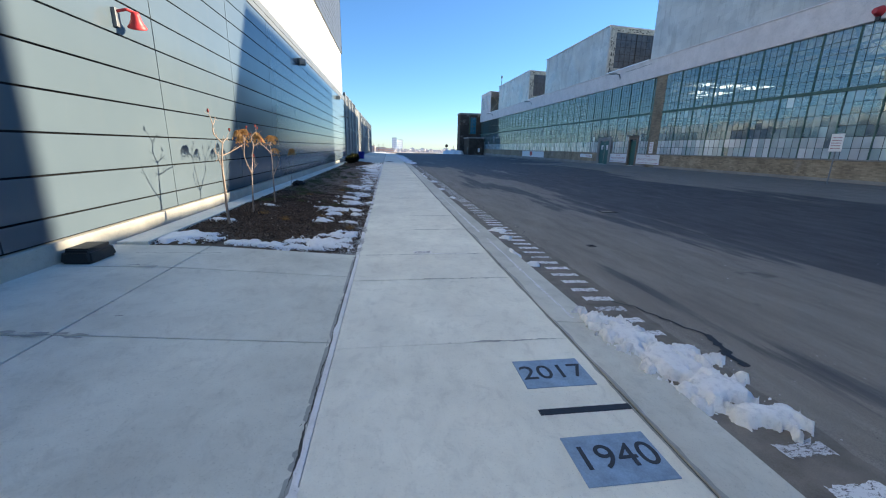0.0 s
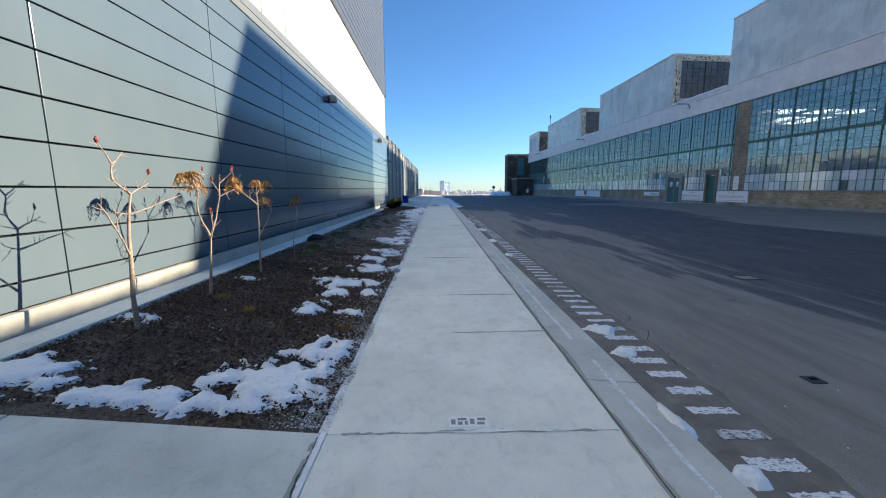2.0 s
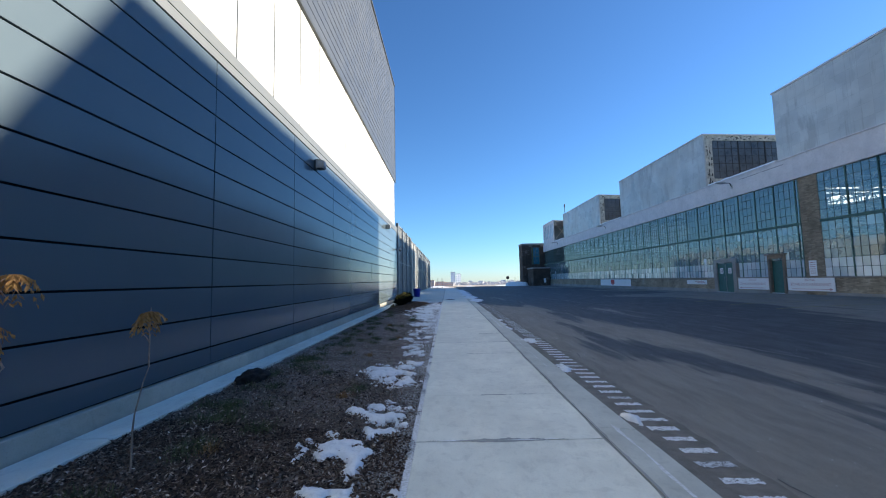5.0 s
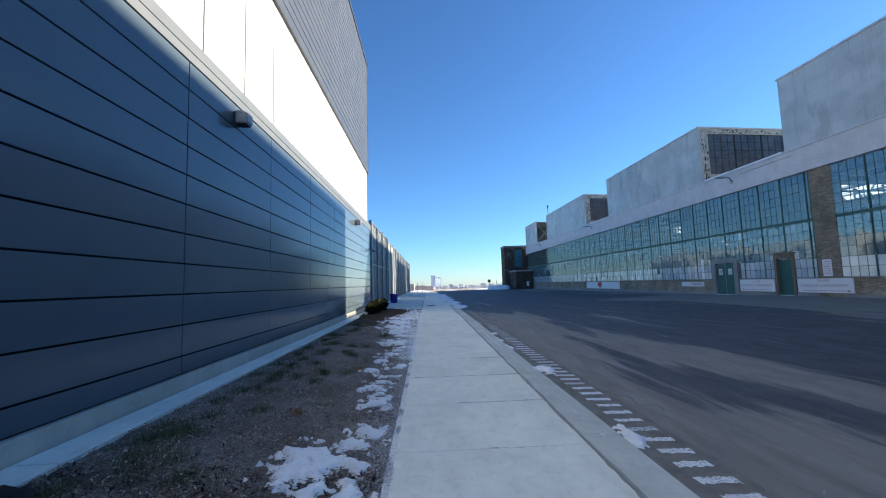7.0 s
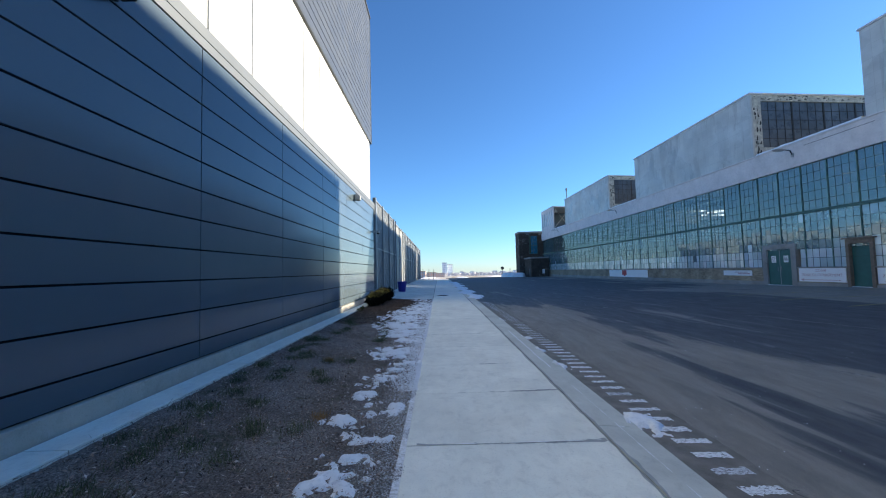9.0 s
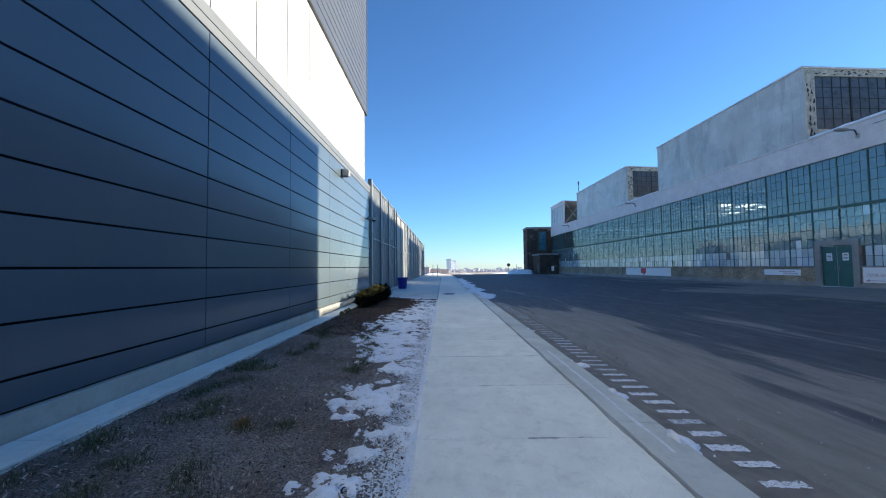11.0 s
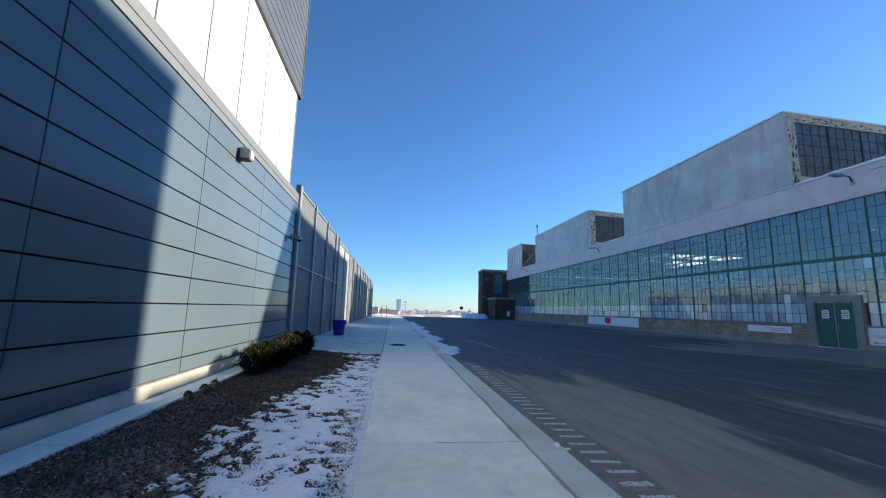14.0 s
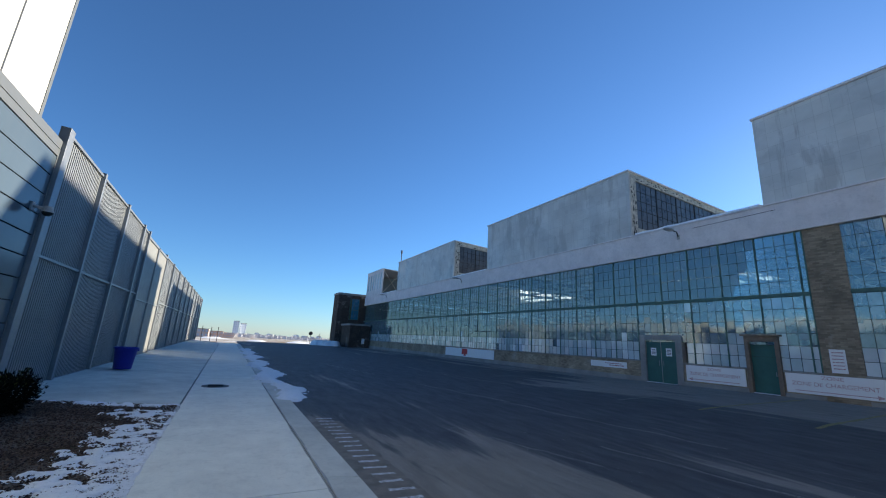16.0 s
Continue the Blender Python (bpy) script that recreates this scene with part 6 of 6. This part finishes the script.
# a small heap of black soil by the wall strip
bm = bmesh.new()
bmesh.ops.create_icosphere(bm, subdivisions=4, radius=1)
for v in bm.verts:
    k = 1 + 0.28 * noise.noise(v.co * 2.3) + 0.12 * noise.noise(v.co * 7)
    v.co = Vector((-2.98 + v.co.x * 0.19 * k, 13.72 + v.co.y * 0.32 * k, bed_z(-2.98, 13.9) + max(-0.02, 0.02 + v.co.z * 0.13 * k)))
tagged(part("soil_heap", bm, M_SOIL, smooth=True), "small heap of black soil beside the wall strip", "soil heap")


# yew hedge at the wall -------------------------------------------------------------------
def yew(x, y, rx, ry, rz, seed):
    rnd = random.Random(seed)
    z = bed_z(x, y)
    e = empty("yew_shrub", (x, y, z), "low dark brown-green clipped yew shrub", "shrub", "yew hedge by the wall")
    # lighter needles on top carry painted sunlight, denser on the nearer shrubs
    for name, n, material, zmin in (("foliage", 3400, M_YEW, -1.0), ("sunlit_shoots", 420 if y < 33 else 120, M_SUNTIP_DRYLEAF, 0.45)):
        bm = bmesh.new()
        for _ in range(n):
            while True:
                d = Vector((rnd.gauss(0, 1), rnd.gauss(0, 1), rnd.gauss(0, 1))).normalized()
                if d.z > zmin:
                    break
            k = rnd.uniform(0.62, 1.06) * (1 + 0.5 * noise.noise(d * 2.4 + Vector((seed, 0, 0)))) * (1.04 if zmin > 0 else 1.0)
            p = Vector((x + d.x * rx * k, y + d.y * ry * k, z + rz * 0.52 + d.z * rz * 0.5 * k))
            p.z = max(p.z, z + 0.02)
            out = (d + Vector((rnd.gauss(0, 0.5), rnd.gauss(0, 0.5), rnd.gauss(0.25, 0.5)))).normalized()
            s = out.cross(Vector((rnd.gauss(0, 1), rnd.gauss(0, 1), rnd.gauss(0, 1)))).normalized() * rnd.uniform(0.006, 0.012)
            l = rnd.uniform(0.03, 0.07)
            bm.faces.new([bm.verts.new(v) for v in (p - s, p + out * l * 0.5 - s * 1.3, p + out * l, p + s)])
        under(part(name, bm, material), e)["kind"] = "stuff"
    bm = bmesh.new()
    for _ in range(14):
        a = rnd.uniform(0, 6.3)
        tube(bm, (x, y, z - 0.03), (x + rx * 0.7 * math.cos(a), y + ry * 0.7 * math.sin(a), z + rz * rnd.uniform(0.4, 0.9)), 0.012, 0.004, 5)
    under(part("stems", bm, M_SOIL), e)


for i, (x, y, h) in enumerate(((-2.86, 31.0, 0.52), (-2.84, 31.8, 0.58), (-2.8, 32.7, 0.62), (-2.78, 33.6, 0.62), (-2.76, 34.4, 0.6))):
    yew(x, y, 0.34, 0.55, h, i)
for i, (x, y) in enumerate(((-3.0, 28.9), (-3.02, 29.3), (-3.0, 28.4))):
    e = empty("dry_twig_plant", (x, y, bed_z(x, y)), "small dry twiggy plant at the wall foot", "plant", "dry plants")
    rnd = random.Random(i + 90)
    for _ in range(7):
        bm, _, _ = limb((x, y, bed_z(x, y) - 0.02), (rnd.gauss(0, 0.4), rnd.gauss(0, 0.4), 1), rnd.uniform(0.12, 0.24), 0.005, rnd, 0.1, 4)
        under(part("stalk", bm, M_BARK), e)
    bm = bmesh.new()
    leaf_cluster(bm, Vector((x, y, bed_z(x, y) + 0.16)), rnd, 0.07, 7)
    under(part("dead_leaves", bm, M_SUNTIP_DRYLEAF), e)

# far things --------------------------------------------------------------------------------
fz = lambda y: -1.0 - 0.012 * max(0.0, y - 110)


def post_sign(x, y, disc, label):
    z = fz(y) - 0.1
    e = empty("road_sign" if disc else "marker_pole", (x, y, z), label, "sign" if disc else "pole")
    under(part("pole", tube(bmesh.new(), (x, y, z), (x, y, z + 3.4), 0.06), M_TAR), e)
    if disc:
        under(part("disc", tube(bmesh.new(), (x, y - 0.03, z + 3.3), (x, y + 0.03, z + 3.3), 0.5, n=8), M_TAR), e)


post_sign(18.6, 129, True, "dark octagonal road sign seen from behind")
post_sign(21.0, 130, False, "slim dark marker pole by the field")
for x, y in ((-4.2, 118), (-2.8, 124), (-1.5, 122)):
    post_sign(x, y, False, "slim wooden pole at the field edge")


def far_building(x, y, w, d, h, material, label, rows, cols, group):
    z = fz(y) - 3
    e = empty("far_building", (x, y, z), label, "building", group)
    under(part("wall", boxes((x - w / 2, y, z, x + w / 2, y + d, z + h)), material), e)
    under(part("roof", boxes((x - w / 2 - w * 0.01, y - 0.1, z + h, x + w / 2 + w * 0.01, y + d, z + h + h * 0.02)), M_DARKTRIM), e)
    for r in range(rows):
        for c in range(cols):
            a = x - w / 2 + w * (c + 0.2) / cols
            b = z + 3 + (h - 3) * (r + 0.25) / rows
            under(part("window", boxes((a, y - 0.15, b, a + w * 0.6 / cols, y + 0.05, b + (h - 3) * 0.55 / rows)), M_FARGLASS), e)


far_building(23, 1500, 17, 18, 52, M_FARWALL, "blue-grey tower block on the skyline, paled by painted haze", 7, 3, "skyline towers")
far_building(44, 1520, 20, 18, 46, M_FARWALL, "blue-grey office tower on the skyline, paled by painted haze", 6, 3, "skyline towers")
for i, (x, y, w, h) in enumerate(((-15, 330, 9, 8.2), (-6, 345, 8, 7.2), (1.5, 360, 7, 6.6))):
    far_building(x, y, w, 12, h, M_FARBROWN, "low brown brick block beyond the field", 2, 4, "low blocks beyond the field")
rnd = random.Random(77)
for i in range(16):
    x = 70 + i * 15 + rnd.uniform(-4, 4)
    far_building(x, 1250 + rnd.uniform(-80, 120), rnd.uniform(8, 16), 12, rnd.uniform(9, 17), rnd.choice((M_FARWALL, M_FARWALL, M_FARHAZE)), "small distant block on the hazy skyline", 2, 3, "distant skyline blocks")


def far_woods(rnd, p, verts, faces):
    k = len(verts)
    h, w = rnd.uniform(4, 8), rnd.uniform(0.5, 2.2)
    for u, v in ((-0.25, 0), (0.25, 0), (1.0, 0.45), (0.5, 0.85), (0.0, 1.0), (-0.6, 0.8), (-1.0, 0.4)):
        verts.append(p + Vector((u * w * rnd.uniform(0.6, 1.3), rnd.uniform(-1, 1), v * h)))
    faces.append(tuple(range(k, k + 7)))


def in_woods(rnd):
    y = rnd.uniform(700, 1000)
    return rnd.uniform(-0.1, 0.3) * y, y, fz(y) - 0.5


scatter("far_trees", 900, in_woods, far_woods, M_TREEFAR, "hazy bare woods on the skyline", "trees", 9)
